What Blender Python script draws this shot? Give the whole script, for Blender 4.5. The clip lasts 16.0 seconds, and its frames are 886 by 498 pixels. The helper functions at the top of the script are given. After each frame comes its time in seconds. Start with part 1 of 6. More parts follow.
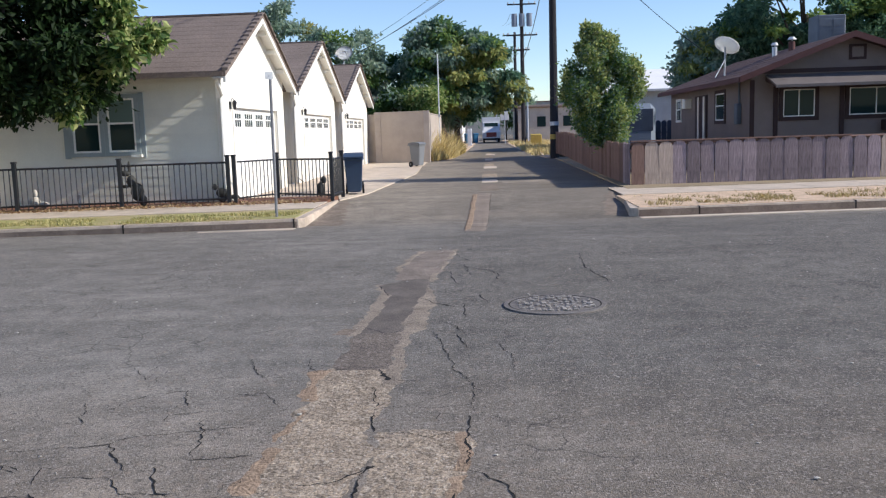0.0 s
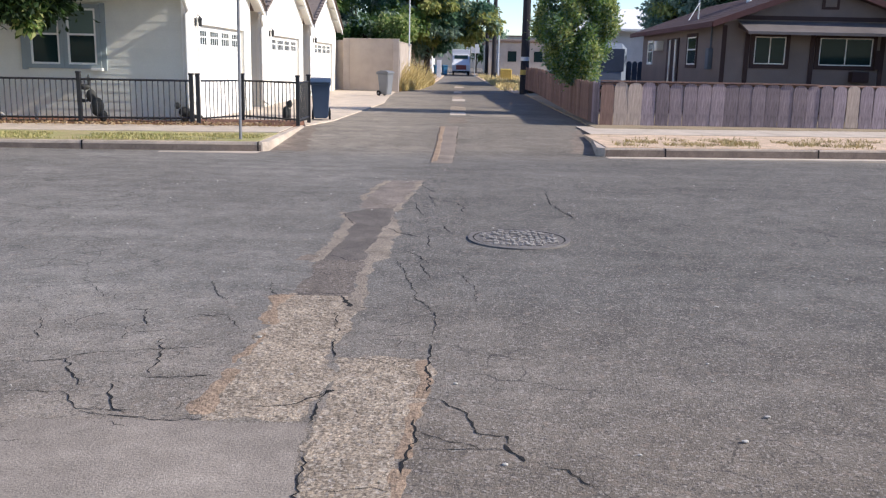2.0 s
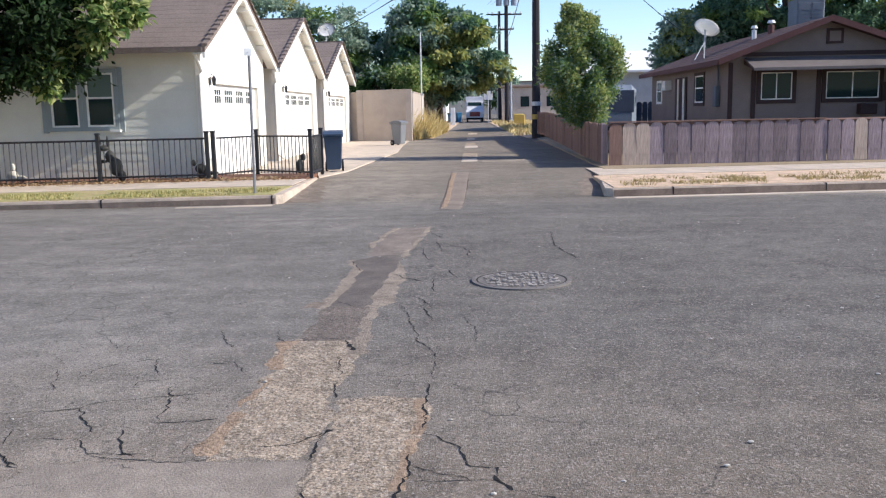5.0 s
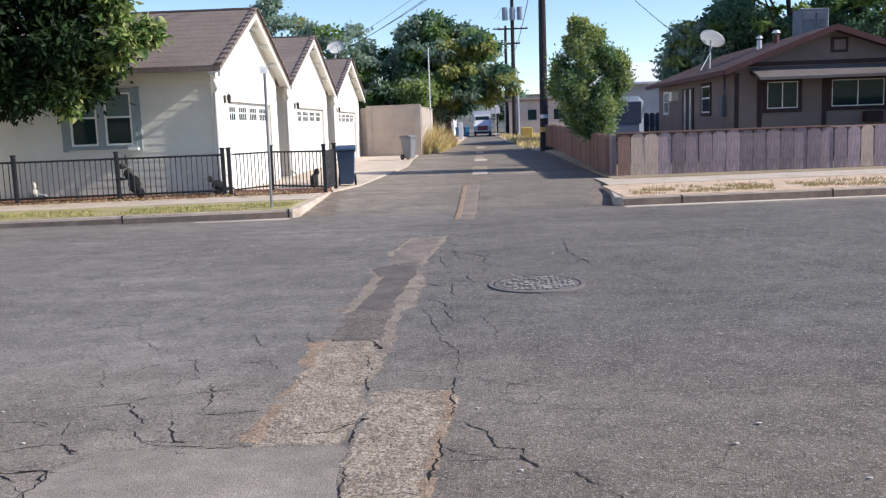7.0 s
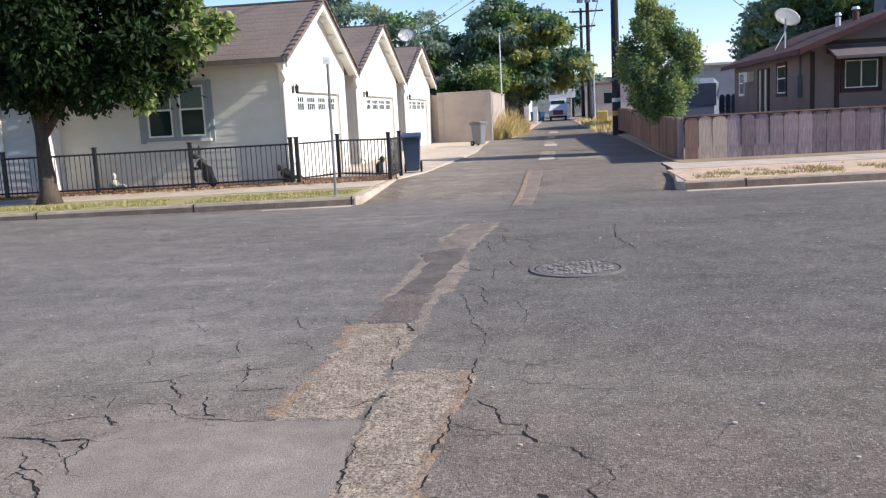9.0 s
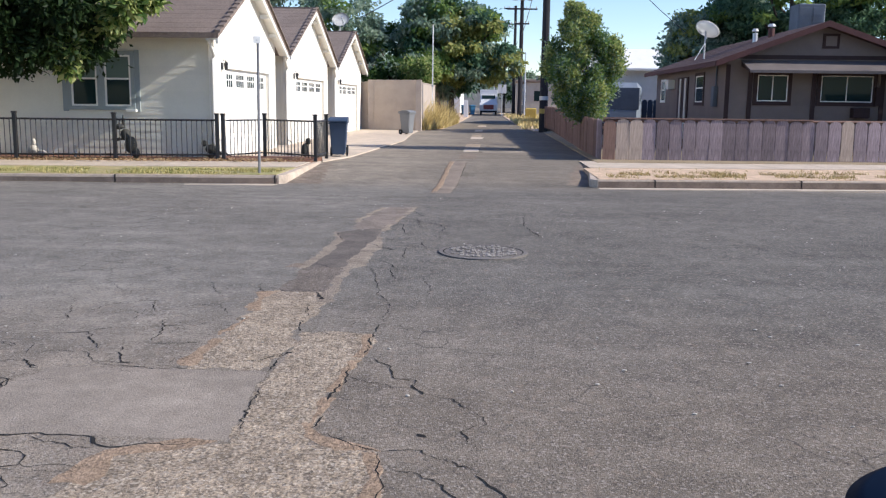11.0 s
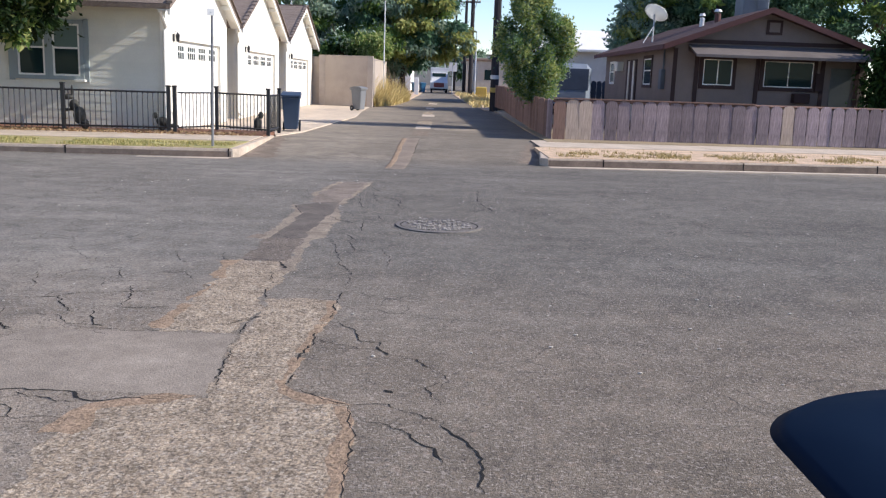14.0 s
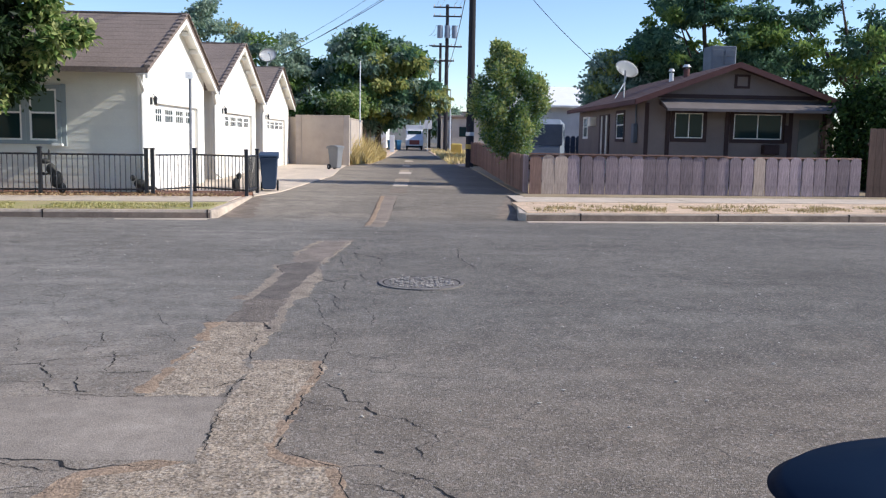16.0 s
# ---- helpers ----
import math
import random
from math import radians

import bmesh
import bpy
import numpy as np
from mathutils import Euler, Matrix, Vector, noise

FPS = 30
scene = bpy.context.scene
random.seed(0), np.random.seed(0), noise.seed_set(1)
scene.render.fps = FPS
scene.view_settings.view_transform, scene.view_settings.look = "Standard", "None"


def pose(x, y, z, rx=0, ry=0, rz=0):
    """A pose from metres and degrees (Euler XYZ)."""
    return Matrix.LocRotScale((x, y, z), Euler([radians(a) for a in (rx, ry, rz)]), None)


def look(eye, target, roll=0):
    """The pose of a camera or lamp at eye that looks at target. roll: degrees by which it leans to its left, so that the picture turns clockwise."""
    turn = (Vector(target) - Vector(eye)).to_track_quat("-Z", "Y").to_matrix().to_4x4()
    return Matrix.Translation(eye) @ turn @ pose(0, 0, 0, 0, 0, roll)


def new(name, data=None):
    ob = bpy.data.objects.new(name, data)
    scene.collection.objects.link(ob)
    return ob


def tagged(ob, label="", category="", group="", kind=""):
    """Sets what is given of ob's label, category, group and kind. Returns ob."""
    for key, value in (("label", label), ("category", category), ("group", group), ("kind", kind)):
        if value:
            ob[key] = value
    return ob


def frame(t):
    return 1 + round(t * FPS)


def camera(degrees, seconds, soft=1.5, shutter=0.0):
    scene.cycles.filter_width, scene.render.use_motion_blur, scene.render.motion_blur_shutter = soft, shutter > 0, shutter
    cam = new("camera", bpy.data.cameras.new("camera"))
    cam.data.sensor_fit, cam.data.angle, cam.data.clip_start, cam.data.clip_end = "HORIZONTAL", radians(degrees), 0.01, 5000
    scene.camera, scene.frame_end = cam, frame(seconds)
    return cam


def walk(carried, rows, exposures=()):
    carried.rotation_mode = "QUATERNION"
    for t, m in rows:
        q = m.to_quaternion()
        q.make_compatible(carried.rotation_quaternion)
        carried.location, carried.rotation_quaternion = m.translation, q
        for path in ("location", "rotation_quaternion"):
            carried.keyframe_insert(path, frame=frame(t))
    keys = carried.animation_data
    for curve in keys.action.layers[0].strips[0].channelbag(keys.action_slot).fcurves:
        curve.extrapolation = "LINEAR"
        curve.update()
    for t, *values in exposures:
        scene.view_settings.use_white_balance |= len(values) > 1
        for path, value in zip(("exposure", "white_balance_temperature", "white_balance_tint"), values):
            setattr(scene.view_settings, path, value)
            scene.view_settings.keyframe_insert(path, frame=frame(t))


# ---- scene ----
cam = camera(52.7, 16.0, soft=1.25)
PATH = [
    (0, (-0.005, -0.86, 1.583), (-0.104, 1.12, 1.322), -1.8),
    (0.5, (-0.009, -0.848, 1.572), (-0.092, 1.122, 1.236), -0.3),
    (1, (-0.014, -0.827, 1.559), (-0.05, 1.138, 1.191), 0.1),
    (1.5, (-0.027, -0.829, 1.555), (-0.056, 1.134, 1.174), 0.9),
    (2, (-0.032, -0.831, 1.556), (-0.047, 1.126, 1.147), 1.2),
    (2.5, (-0.052, -0.847, 1.565), (-0.08, 1.113, 1.167), 1.0),
    (3, (-0.063, -0.865, 1.567), (-0.094, 1.096, 1.177), 0.9),
    (3.5, (-0.054, -0.905, 1.572), (-0.117, 1.069, 1.255), 0.9),
    (3.7, (-0.048, -0.901, 1.575), (-0.088, 1.074, 1.26), 0.6),
    (5.8, (0.2, -1.12, 1.576), (0.119, 0.855, 1.272), -1.7),
    (6, (0.18, -1.125, 1.6), (0.076, 0.845, 1.273), -0.9),
    (6.5, (0.182, -1.217, 1.575), (0.057, 0.767, 1.359), -2.2),
    (7, (0.051, -1.386, 1.55), (-0.031, 0.593, 1.275), -2.0),
    (7.1, (0.071, -1.425, 1.545), (-0.058, 0.545, 1.228), -0.9),
    (7.5, (0.053, -1.467, 1.55), (0.015, 0.498, 1.182), 0.1),
    (8, (0.229, -1.488, 1.553), (0.144, 0.483, 1.219), -0.3),
    (8.5, (0.356, -1.51, 1.54), (0.272, 0.467, 1.25), 1.8),
    (8.8, (0.416, -1.52, 1.563), (0.29, 0.45, 1.238), -0.1),
    (9, (0.419, -1.578, 1.566), (0.162, 0.382, 1.267), -3.0),
    (9.1, (0.451, -1.613, 1.577), (0.292, 0.354, 1.253), -1.5),
    (9.2, (0.409, -1.663, 1.571), (0.242, 0.304, 1.255), -0.1),
    (11.3, (0.604, -2.155, 1.541), (0.518, -0.184, 1.216), 0.8),
    (11.5, (0.59, -2.224, 1.564), (0.423, -0.253, 1.266), 0.2),
    (12, (0.543, -2.343, 1.574), (0.467, -0.363, 1.302), -2.2),
    (12.5, (0.48, -2.42, 1.56), (0.45, -0.438, 1.288), -0.8),
    (13, (0.469, -2.418, 1.545), (0.499, -0.442, 1.232), 1.2),
    (13.5, (0.467, -2.412, 1.532), (0.489, -0.443, 1.183), 1.8),
    (14, (0.511, -2.36, 1.536), (0.538, -0.395, 1.166), 2.0),
    (14.5, (0.548, -2.274, 1.546), (0.563, -0.299, 1.227), 3.0),
    (15, (0.563, -2.26, 1.566), (0.575, -0.276, 1.315), 1.6),
    (15.5, (0.488, -2.298, 1.555), (0.537, -0.317, 1.283), 1.0),
    (16, (0.461, -2.389, 1.553), (0.535, -0.405, 1.307), 1.0),
]
walk(cam, [(t, look(eye, target, roll)) for t, eye, target, roll in PATH],
     exposures=[(0.0, 0.28, 6320, 11), (0.5, 0.42, 6340, 11), (1.5, 0.5, 6390, 13), (3.5, 0.58, 6390, 13), (6.0, 0.58, 6390, 12), (7.0, 0.47, 6320, 12), (9.0, 0.52, 6400, 13),
                (12.5, 0.46, 6390, 12), (14.0, 0.5, 6480, 13), (16.0, 0.44, 6270, 11)])

# ---- light ----
SUN_AZ, SUN_EL = -4.5, 31.0          # azimuth from +x towards +y, elevation
world = bpy.data.worlds.new("sky")
scene.world = world
world.use_nodes = True
wn = world.node_tree.nodes
sky = wn.new("ShaderNodeTexSky")
sky.sky_type, sky.sun_disc = "NISHITA", False
sky.sun_elevation, sky.sun_rotation = radians(SUN_EL), radians(90 - SUN_AZ)
sky.air_density, sky.dust_density, sky.ozone_density = 1.0, 0.0, 4.3
wn["Background"].inputs["Strength"].default_value = 0.142
hs = wn.new("ShaderNodeHueSaturation")
hs.inputs["Hue"].default_value, hs.inputs["Saturation"].default_value = 0.511, 1.02
world.node_tree.links.new(sky.outputs[0], hs.inputs["Color"])
world.node_tree.links.new(hs.outputs[0], wn["Background"].inputs["Color"])
sun = new("sun", bpy.data.lights.new("sun", "SUN"))
sun.data.energy, sun.data.angle, sun.data.color = 4.7, radians(0.5), (1.0, 0.94, 0.84)
to_sun = Vector((math.cos(radians(SUN_EL)) * math.cos(radians(SUN_AZ)),
                 math.cos(radians(SUN_EL)) * math.sin(radians(SUN_AZ)), math.sin(radians(SUN_EL))))
sun.matrix_world = look(to_sun * 60, (0, 0, 0))

# ---- materials ----
def material(name, color, rough=0.8, metal=0.0, grain=0.15, scale=30.0, stain=0.12, stain_scale=1.2, bump=0.2,
             spread=0.0, spots=None, spot_scale=90.0, spot_amount=0.5, coat=0.0, stretch=None, second=None, crazed=0.0, mid=0.0, mid_scale=7.0, bump_scale=0.0, place_tone=False, flecks=None, stones=None):
    """A surface with a fine grain, broad stains, a bump and a spread between alike pieces."""
    m = bpy.data.materials.new(name)
    m.use_nodes = True
    nt = m.node_tree
    bsdf = nt.nodes["Principled BSDF"]
    link = nt.links.new
    tc = nt.nodes.new("ShaderNodeTexCoord")
    src = tc.outputs["Object"]
    if stretch:
        mp = nt.nodes.new("ShaderNodeMapping")
        mp.inputs["Scale"].default_value = stretch
        link(src, mp.inputs["Vector"])
        src = mp.outputs["Vector"]

    def noise_tex(sc, detail):
        n = nt.nodes.new("ShaderNodeTexNoise")
        n.inputs["Scale"].default_value, n.inputs["Detail"].default_value = sc, detail
        n.inputs["Roughness"].default_value = 0.65
        link(src, n.inputs["Vector"])
        return n.outputs["Fac"]

    def mix(a, fac, b, mode="MIX"):
        x = nt.nodes.new("ShaderNodeMix")
        x.data_type, x.blend_type = "RGBA", mode
        link(fac, x.inputs[0]) if not isinstance(fac, float) else setattr(x.inputs[0], "default_value", fac)
        for k, v in ((6, a), (7, b)):
            if isinstance(v, tuple):
                x.inputs[k].default_value = (*v[:3], 1)
            else:
                link(v, x.inputs[k])
        return x.outputs[2]

    def ramp(fac, lo, hi, a=0.0, b=1.0):
        r = nt.nodes.new("ShaderNodeMapRange")
        r.inputs[1].default_value, r.inputs[2].default_value, r.inputs[3].default_value, r.inputs[4].default_value = lo, hi, a, b
        link(fac, r.inputs[0])
        return r.outputs[0]

    fine, broad = noise_tex(scale, 5.0), noise_tex(stain_scale, 6.0)
    col = tuple(color)
    if second:
        col = mix(col, ramp(broad, 0.42, 0.6), tuple(second))
    grey = lambda v: (v, v, v)
    lo, hi = ramp(fine, 0.25, 0.75, 1 - grain, 1 + grain), ramp(broad, 0.3, 0.7, 1 - stain, 1 + stain)
    prod = nt.nodes.new("ShaderNodeMath")
    prod.operation = "MULTIPLY"
    link(lo, prod.inputs[0]), link(hi, prod.inputs[1])
    fac = prod.outputs[0]
    if mid:
        p1 = nt.nodes.new("ShaderNodeMath")
        p1.operation = "MULTIPLY"
        link(fac, p1.inputs[0]), link(ramp(noise_tex(mid_scale, 4.0), 0.3, 0.7, 1 - mid, 1 + mid), p1.inputs[1])
        fac = p1.outputs[0]
    if place_tone:
        # tone painted by place: paler left, near and past the kerb, wandering limits
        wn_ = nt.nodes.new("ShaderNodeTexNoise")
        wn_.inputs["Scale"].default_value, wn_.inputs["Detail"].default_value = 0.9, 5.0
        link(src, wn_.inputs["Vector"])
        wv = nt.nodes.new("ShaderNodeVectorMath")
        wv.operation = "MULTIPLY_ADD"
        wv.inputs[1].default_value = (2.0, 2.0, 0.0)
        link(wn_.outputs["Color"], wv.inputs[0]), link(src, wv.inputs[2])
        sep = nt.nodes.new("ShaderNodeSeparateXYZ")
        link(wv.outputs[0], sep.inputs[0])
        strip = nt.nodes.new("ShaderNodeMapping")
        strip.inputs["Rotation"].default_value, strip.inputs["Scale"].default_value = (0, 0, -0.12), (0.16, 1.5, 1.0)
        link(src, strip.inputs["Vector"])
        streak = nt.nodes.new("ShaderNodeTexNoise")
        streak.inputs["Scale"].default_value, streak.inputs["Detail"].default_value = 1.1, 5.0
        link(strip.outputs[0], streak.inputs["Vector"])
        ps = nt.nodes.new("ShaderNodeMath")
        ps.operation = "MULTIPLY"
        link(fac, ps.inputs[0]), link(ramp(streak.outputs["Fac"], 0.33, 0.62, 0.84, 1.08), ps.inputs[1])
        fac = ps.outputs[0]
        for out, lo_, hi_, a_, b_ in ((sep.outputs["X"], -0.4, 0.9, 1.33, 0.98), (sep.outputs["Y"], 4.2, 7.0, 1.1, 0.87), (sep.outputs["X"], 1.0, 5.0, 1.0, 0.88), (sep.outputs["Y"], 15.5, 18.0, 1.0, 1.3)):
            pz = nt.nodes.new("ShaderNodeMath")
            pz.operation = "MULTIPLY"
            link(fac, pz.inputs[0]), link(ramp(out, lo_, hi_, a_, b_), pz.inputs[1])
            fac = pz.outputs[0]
    if spread:
        oi = nt.nodes.new("ShaderNodeObjectInfo")
        p2 = nt.nodes.new("ShaderNodeMath")
        p2.operation = "MULTIPLY"
        link(fac, p2.inputs[0]), link(ramp(oi.outputs["Random"], 0, 1, 1 - spread, 1 + spread), p2.inputs[1])
        fac = p2.outputs[0]
    comb = nt.nodes.new("ShaderNodeCombineColor")
    for k in range(3):
        link(fac, comb.inputs[k])
    col = mix(col, 1.0, comb.outputs[0], "MULTIPLY")
    if place_tone:
        # browner tint painted near and again past the kerb
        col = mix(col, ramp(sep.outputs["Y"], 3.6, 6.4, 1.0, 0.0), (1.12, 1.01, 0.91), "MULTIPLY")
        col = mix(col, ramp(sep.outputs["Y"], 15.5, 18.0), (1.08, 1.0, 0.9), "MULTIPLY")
    if spots:
        col = mix(col, ramp(noise_tex(spot_scale, 2.0), 0.62, 0.7, 0.0, spot_amount), tuple(spots))
    if flecks:
        for cl, sc, am in flecks:
            col = mix(col, ramp(noise_tex(sc, 3.0), 0.57, 0.68, 0.0, am), tuple(cl))
    if stones:
        # single stones that show in the binder, some pale and some dark
        sc, pale, pale_share, dark, dark_share, show = stones
        cell = nt.nodes.new("ShaderNodeTexVoronoi")
        cell.inputs["Scale"].default_value = sc
        link(src, cell.inputs["Vector"])
        tone = nt.nodes.new("ShaderNodeSeparateColor")
        link(cell.outputs["Color"], tone.inputs[0])
        col = mix(col, ramp(tone.outputs[0], 1 - pale_share, 1.0, 0.0, show), tuple(pale))
        col = mix(col, ramp(tone.outputs[1], 1 - dark_share, 1.0, 0.0, show), tuple(dark))
    if crazed:
        warp = nt.nodes.new("ShaderNodeTexNoise")
        warp.inputs["Scale"].default_value, warp.inputs["Detail"].default_value = 2.5, 4.0
        link(src, warp.inputs["Vector"])
        add = nt.nodes.new("ShaderNodeMix")
        add.data_type = "VECTOR"
        add.inputs[0].default_value = 0.28
        link(src, add.inputs[4]), link(warp.outputs["Color"], add.inputs[5])
        vor = nt.nodes.new("ShaderNodeTexVoronoi")
        vor.feature = "DISTANCE_TO_EDGE"
        vor.inputs["Scale"].default_value = 3.4
        link(add.outputs[1], vor.inputs["Vector"])
        line = ramp(vor.outputs["Distance"], 0.004, 0.02, 1.0, 0.0)
        area = ramp(noise_tex(0.42, 3.0), 0.5, 0.6, 0.0, crazed)
        both = nt.nodes.new("ShaderNodeMath")
        both.operation = "MULTIPLY"
        link(line, both.inputs[0]), link(area, both.inputs[1])
        col = mix(col, both.outputs[0], (0.03, 0.028, 0.027))
    link(col, bsdf.inputs["Base Color"])
    bsdf.inputs["Roughness"].default_value, bsdf.inputs["Metallic"].default_value = rough, metal
    bsdf.inputs["Coat Weight"].default_value = coat
    bsdf.inputs["Specular IOR Level"].default_value = 0.5 if rough < 0.5 or metal else 0.25
    if bump:
        b = nt.nodes.new("ShaderNodeBump")
        b.inputs["Strength"].default_value, b.inputs["Distance"].default_value = bump, 0.02
        link(noise_tex(bump_scale, 6.0) if bump_scale else fine, b.inputs["Height"])
        link(b.outputs[0], bsdf.inputs["Normal"])
    return m


def leaf_material(name, a, b, through_light=0.35):
    """Leaves, from shade a to shade b by each leaf, that let some light through."""
    m = bpy.data.materials.new(name)
    m.use_nodes = True
    nt = m.node_tree
    bsdf = nt.nodes["Principled BSDF"]
    geo = nt.nodes.new("ShaderNodeNewGeometry")
    cr = nt.nodes.new("ShaderNodeMix")
    cr.data_type = "RGBA"
    cr.inputs[6].default_value, cr.inputs[7].default_value = (*a, 1), (*b, 1)
    nt.links.new(geo.outputs["Random Per Island"], cr.inputs[0])
    nt.links.new(cr.outputs[2], bsdf.inputs["Base Color"])
    bsdf.inputs["Roughness"].default_value = 0.6
    bsdf.inputs["Specular IOR Level"].default_value = 0.2
    tr = nt.nodes.new("ShaderNodeBsdfTranslucent")
    nt.links.new(cr.outputs[2], tr.inputs["Color"])
    ms = nt.nodes.new("ShaderNodeMixShader")
    ms.inputs[0].default_value = through_light
    nt.links.new(bsdf.outputs[0], ms.inputs[1]), nt.links.new(tr.outputs[0], ms.inputs[2])
    nt.links.new(ms.outputs[0], nt.nodes["Material Output"].inputs["Surface"])
    return m


def glass_material(name, color, rough=0.08):
    """A dark window pane that mirrors what is before it."""
    m = bpy.data.materials.new(name)
    m.use_nodes = True
    b = m.node_tree.nodes["Principled BSDF"]
    b.inputs["Base Color"].default_value, b.inputs["Roughness"].default_value = (*color, 1), rough
    b.inputs["Specular IOR Level"].default_value = 0.12
    return m


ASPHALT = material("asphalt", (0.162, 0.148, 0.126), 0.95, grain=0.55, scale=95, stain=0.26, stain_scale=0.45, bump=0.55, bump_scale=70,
                   spots=(0.5, 0.44, 0.38), spot_scale=75, spot_amount=0.75, crazed=0.6, mid=0.24, mid_scale=3.2, place_tone=True,
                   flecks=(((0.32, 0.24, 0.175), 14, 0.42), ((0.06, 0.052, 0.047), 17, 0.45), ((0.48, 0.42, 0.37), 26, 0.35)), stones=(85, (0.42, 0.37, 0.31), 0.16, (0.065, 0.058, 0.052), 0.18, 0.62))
WORN = material("worn_asphalt", (0.215, 0.17, 0.13), 0.95, grain=0.6, scale=80, stain=0.35, stain_scale=2.5, bump=0.7, mid=0.2, mid_scale=12,
                spots=(0.46, 0.4, 0.34), spot_scale=36, spot_amount=0.7)
TAN_STRIP = material("tan_worn_strip", (0.235, 0.188, 0.148), 0.95, grain=0.5, scale=60, stain=0.3, stain_scale=1.6, bump=0.3)
PALE_CRUMB = material("pale_crumbled_edge", (0.275, 0.225, 0.172), 0.95, grain=0.6, scale=60, stain=0.3, stain_scale=4, bump=0.7, flecks=(((0.14, 0.115, 0.095), 18, 0.7),))
PATCH_DARK = material("older_dark_asphalt", (0.14, 0.118, 0.1), 0.95, grain=0.5, scale=80, stain=0.28, stain_scale=2.2, bump=0.5, mid=0.12)
AGGREGATE = material("worn_aggregate", (0.33, 0.258, 0.182), 0.95, grain=0.8, scale=62, stain=0.3, stain_scale=3, bump=1.0, bump_scale=26, mid=0.34, mid_scale=9,
                     spots=(0.62, 0.55, 0.47), spot_scale=48, spot_amount=0.8,
                     flecks=(((0.09, 0.07, 0.055), 21, 0.6), ((0.55, 0.46, 0.36), 16, 0.4)), stones=(72, (0.56, 0.48, 0.38), 0.3, (0.085, 0.068, 0.052), 0.34, 0.6))
AGG_TAN = material("tan_edge", (0.32, 0.226, 0.15), 0.95, grain=0.6, scale=40, flecks=(((0.1, 0.08, 0.06), 20, 0.7), ((0.42, 0.31, 0.2), 17, 0.4)), stain=0.25, stain_scale=6, bump=0.8)
PATCH_BROWN = material("older_brown_asphalt", (0.175, 0.143, 0.115), 0.95, grain=0.55, scale=80, stain=0.3, stain_scale=2.6, bump=0.6, mid=0.2, mid_scale=14, stones=(80, (0.38, 0.32, 0.27), 0.2, (0.06, 0.05, 0.043), 0.35, 0.7))
TRENCH_GREY = material("worn_trench_asphalt", (0.215, 0.175, 0.142), 0.95, grain=0.5, scale=60, stain=0.25, stain_scale=2.0, bump=0.5, mid=0.15, mid_scale=9)
SLAB = material("smooth_grey_patch", (0.28, 0.235, 0.188), 0.95, grain=0.4, scale=90, stain=0.28, stain_scale=1.6, bump=0.4, mid=0.1, mid_scale=10)
CRACK = material("crack_dark", (0.02, 0.019, 0.018), 1.0, grain=0.2, bump=0.0)
CONCRETE = material("concrete", (0.53, 0.44, 0.345), 0.9, grain=0.16, scale=40, stain=0.18, stain_scale=1.6, bump=0.25)
KERB = material("kerb_concrete", (0.5, 0.41, 0.325), 0.9, grain=0.2, scale=35, stain=0.25, stain_scale=2.5, bump=0.3)
# kerb faces are coloured a darker brown than the kerb tops
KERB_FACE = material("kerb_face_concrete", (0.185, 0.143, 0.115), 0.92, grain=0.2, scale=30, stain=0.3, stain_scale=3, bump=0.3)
EARTH = material("dry_earth", (0.3, 0.235, 0.15), 0.95, grain=0.25, scale=20, stain=0.25, stain_scale=0.7, bump=0.5)
VERGE_DRY = material("dry_verge", (0.6, 0.44, 0.3), 0.95, grain=0.3, scale=26, stain=0.25, stain_scale=2.2, bump=0.7)
LAWN = material("patchy_lawn", (0.46, 0.37, 0.19), 0.95, grain=0.3, scale=24, stain=0.2, stain_scale=1.4, bump=0.7, second=(0.3, 0.285, 0.11))
MULCH = material("bark_mulch", (0.2, 0.1, 0.065), 0.95, grain=0.5, scale=28, stain=0.25, stain_scale=3, bump=1.0)
STUCCO = material("cream_stucco", (0.74, 0.7, 0.6), 0.9, grain=0.05, scale=60, stain=0.05, stain_scale=0.9, bump=0.15)
STUCCO2 = material("pale_cream_stucco", (0.78, 0.74, 0.65), 0.9, grain=0.05, scale=60, stain=0.05, stain_scale=0.9, bump=0.15)
SIDING = material("cream_lap_siding", (0.72, 0.695, 0.6), 0.75, grain=0.05, scale=40, stain=0.06, bump=0.1, spread=0.02)
SIDING_GREY = material("grey_lap_siding", (0.56, 0.57, 0.55), 0.75, grain=0.06, scale=40, stain=0.06, bump=0.1, spread=0.03)
TRIM_W = material("white_trim", (0.8, 0.78, 0.72), 0.6, grain=0.04, stain=0.06, bump=0.05)
TRIM_G = material("grey_green_trim", (0.29, 0.33, 0.33), 0.7, grain=0.05, stain=0.06, bump=0.08)
DOOR_W = material("white_garage_door", (0.8, 0.78, 0.73), 0.55, grain=0.03, stain=0.04, bump=0.05)
SHINGLE = material("brown_shingles", (0.205, 0.162, 0.136), 0.95, grain=0.3, scale=22, stain=0.14, stain_scale=1.2, bump=0.6)
SHINGLE_RED = material("red_brown_shingles", (0.115, 0.07, 0.063), 0.95, grain=0.3, scale=22, stain=0.2, stain_scale=1.0, bump=0.6)
GLASS = glass_material("dark_glass", (0.014, 0.03, 0.03))
# upper sash panes are coloured paler and greener than the rest
GLASS_PALE = glass_material("pale_green_pane", (0.13, 0.18, 0.155), 0.15)
IRON = material("black_iron", (0.018, 0.018, 0.02), 0.45, grain=0.1, bump=0.05)
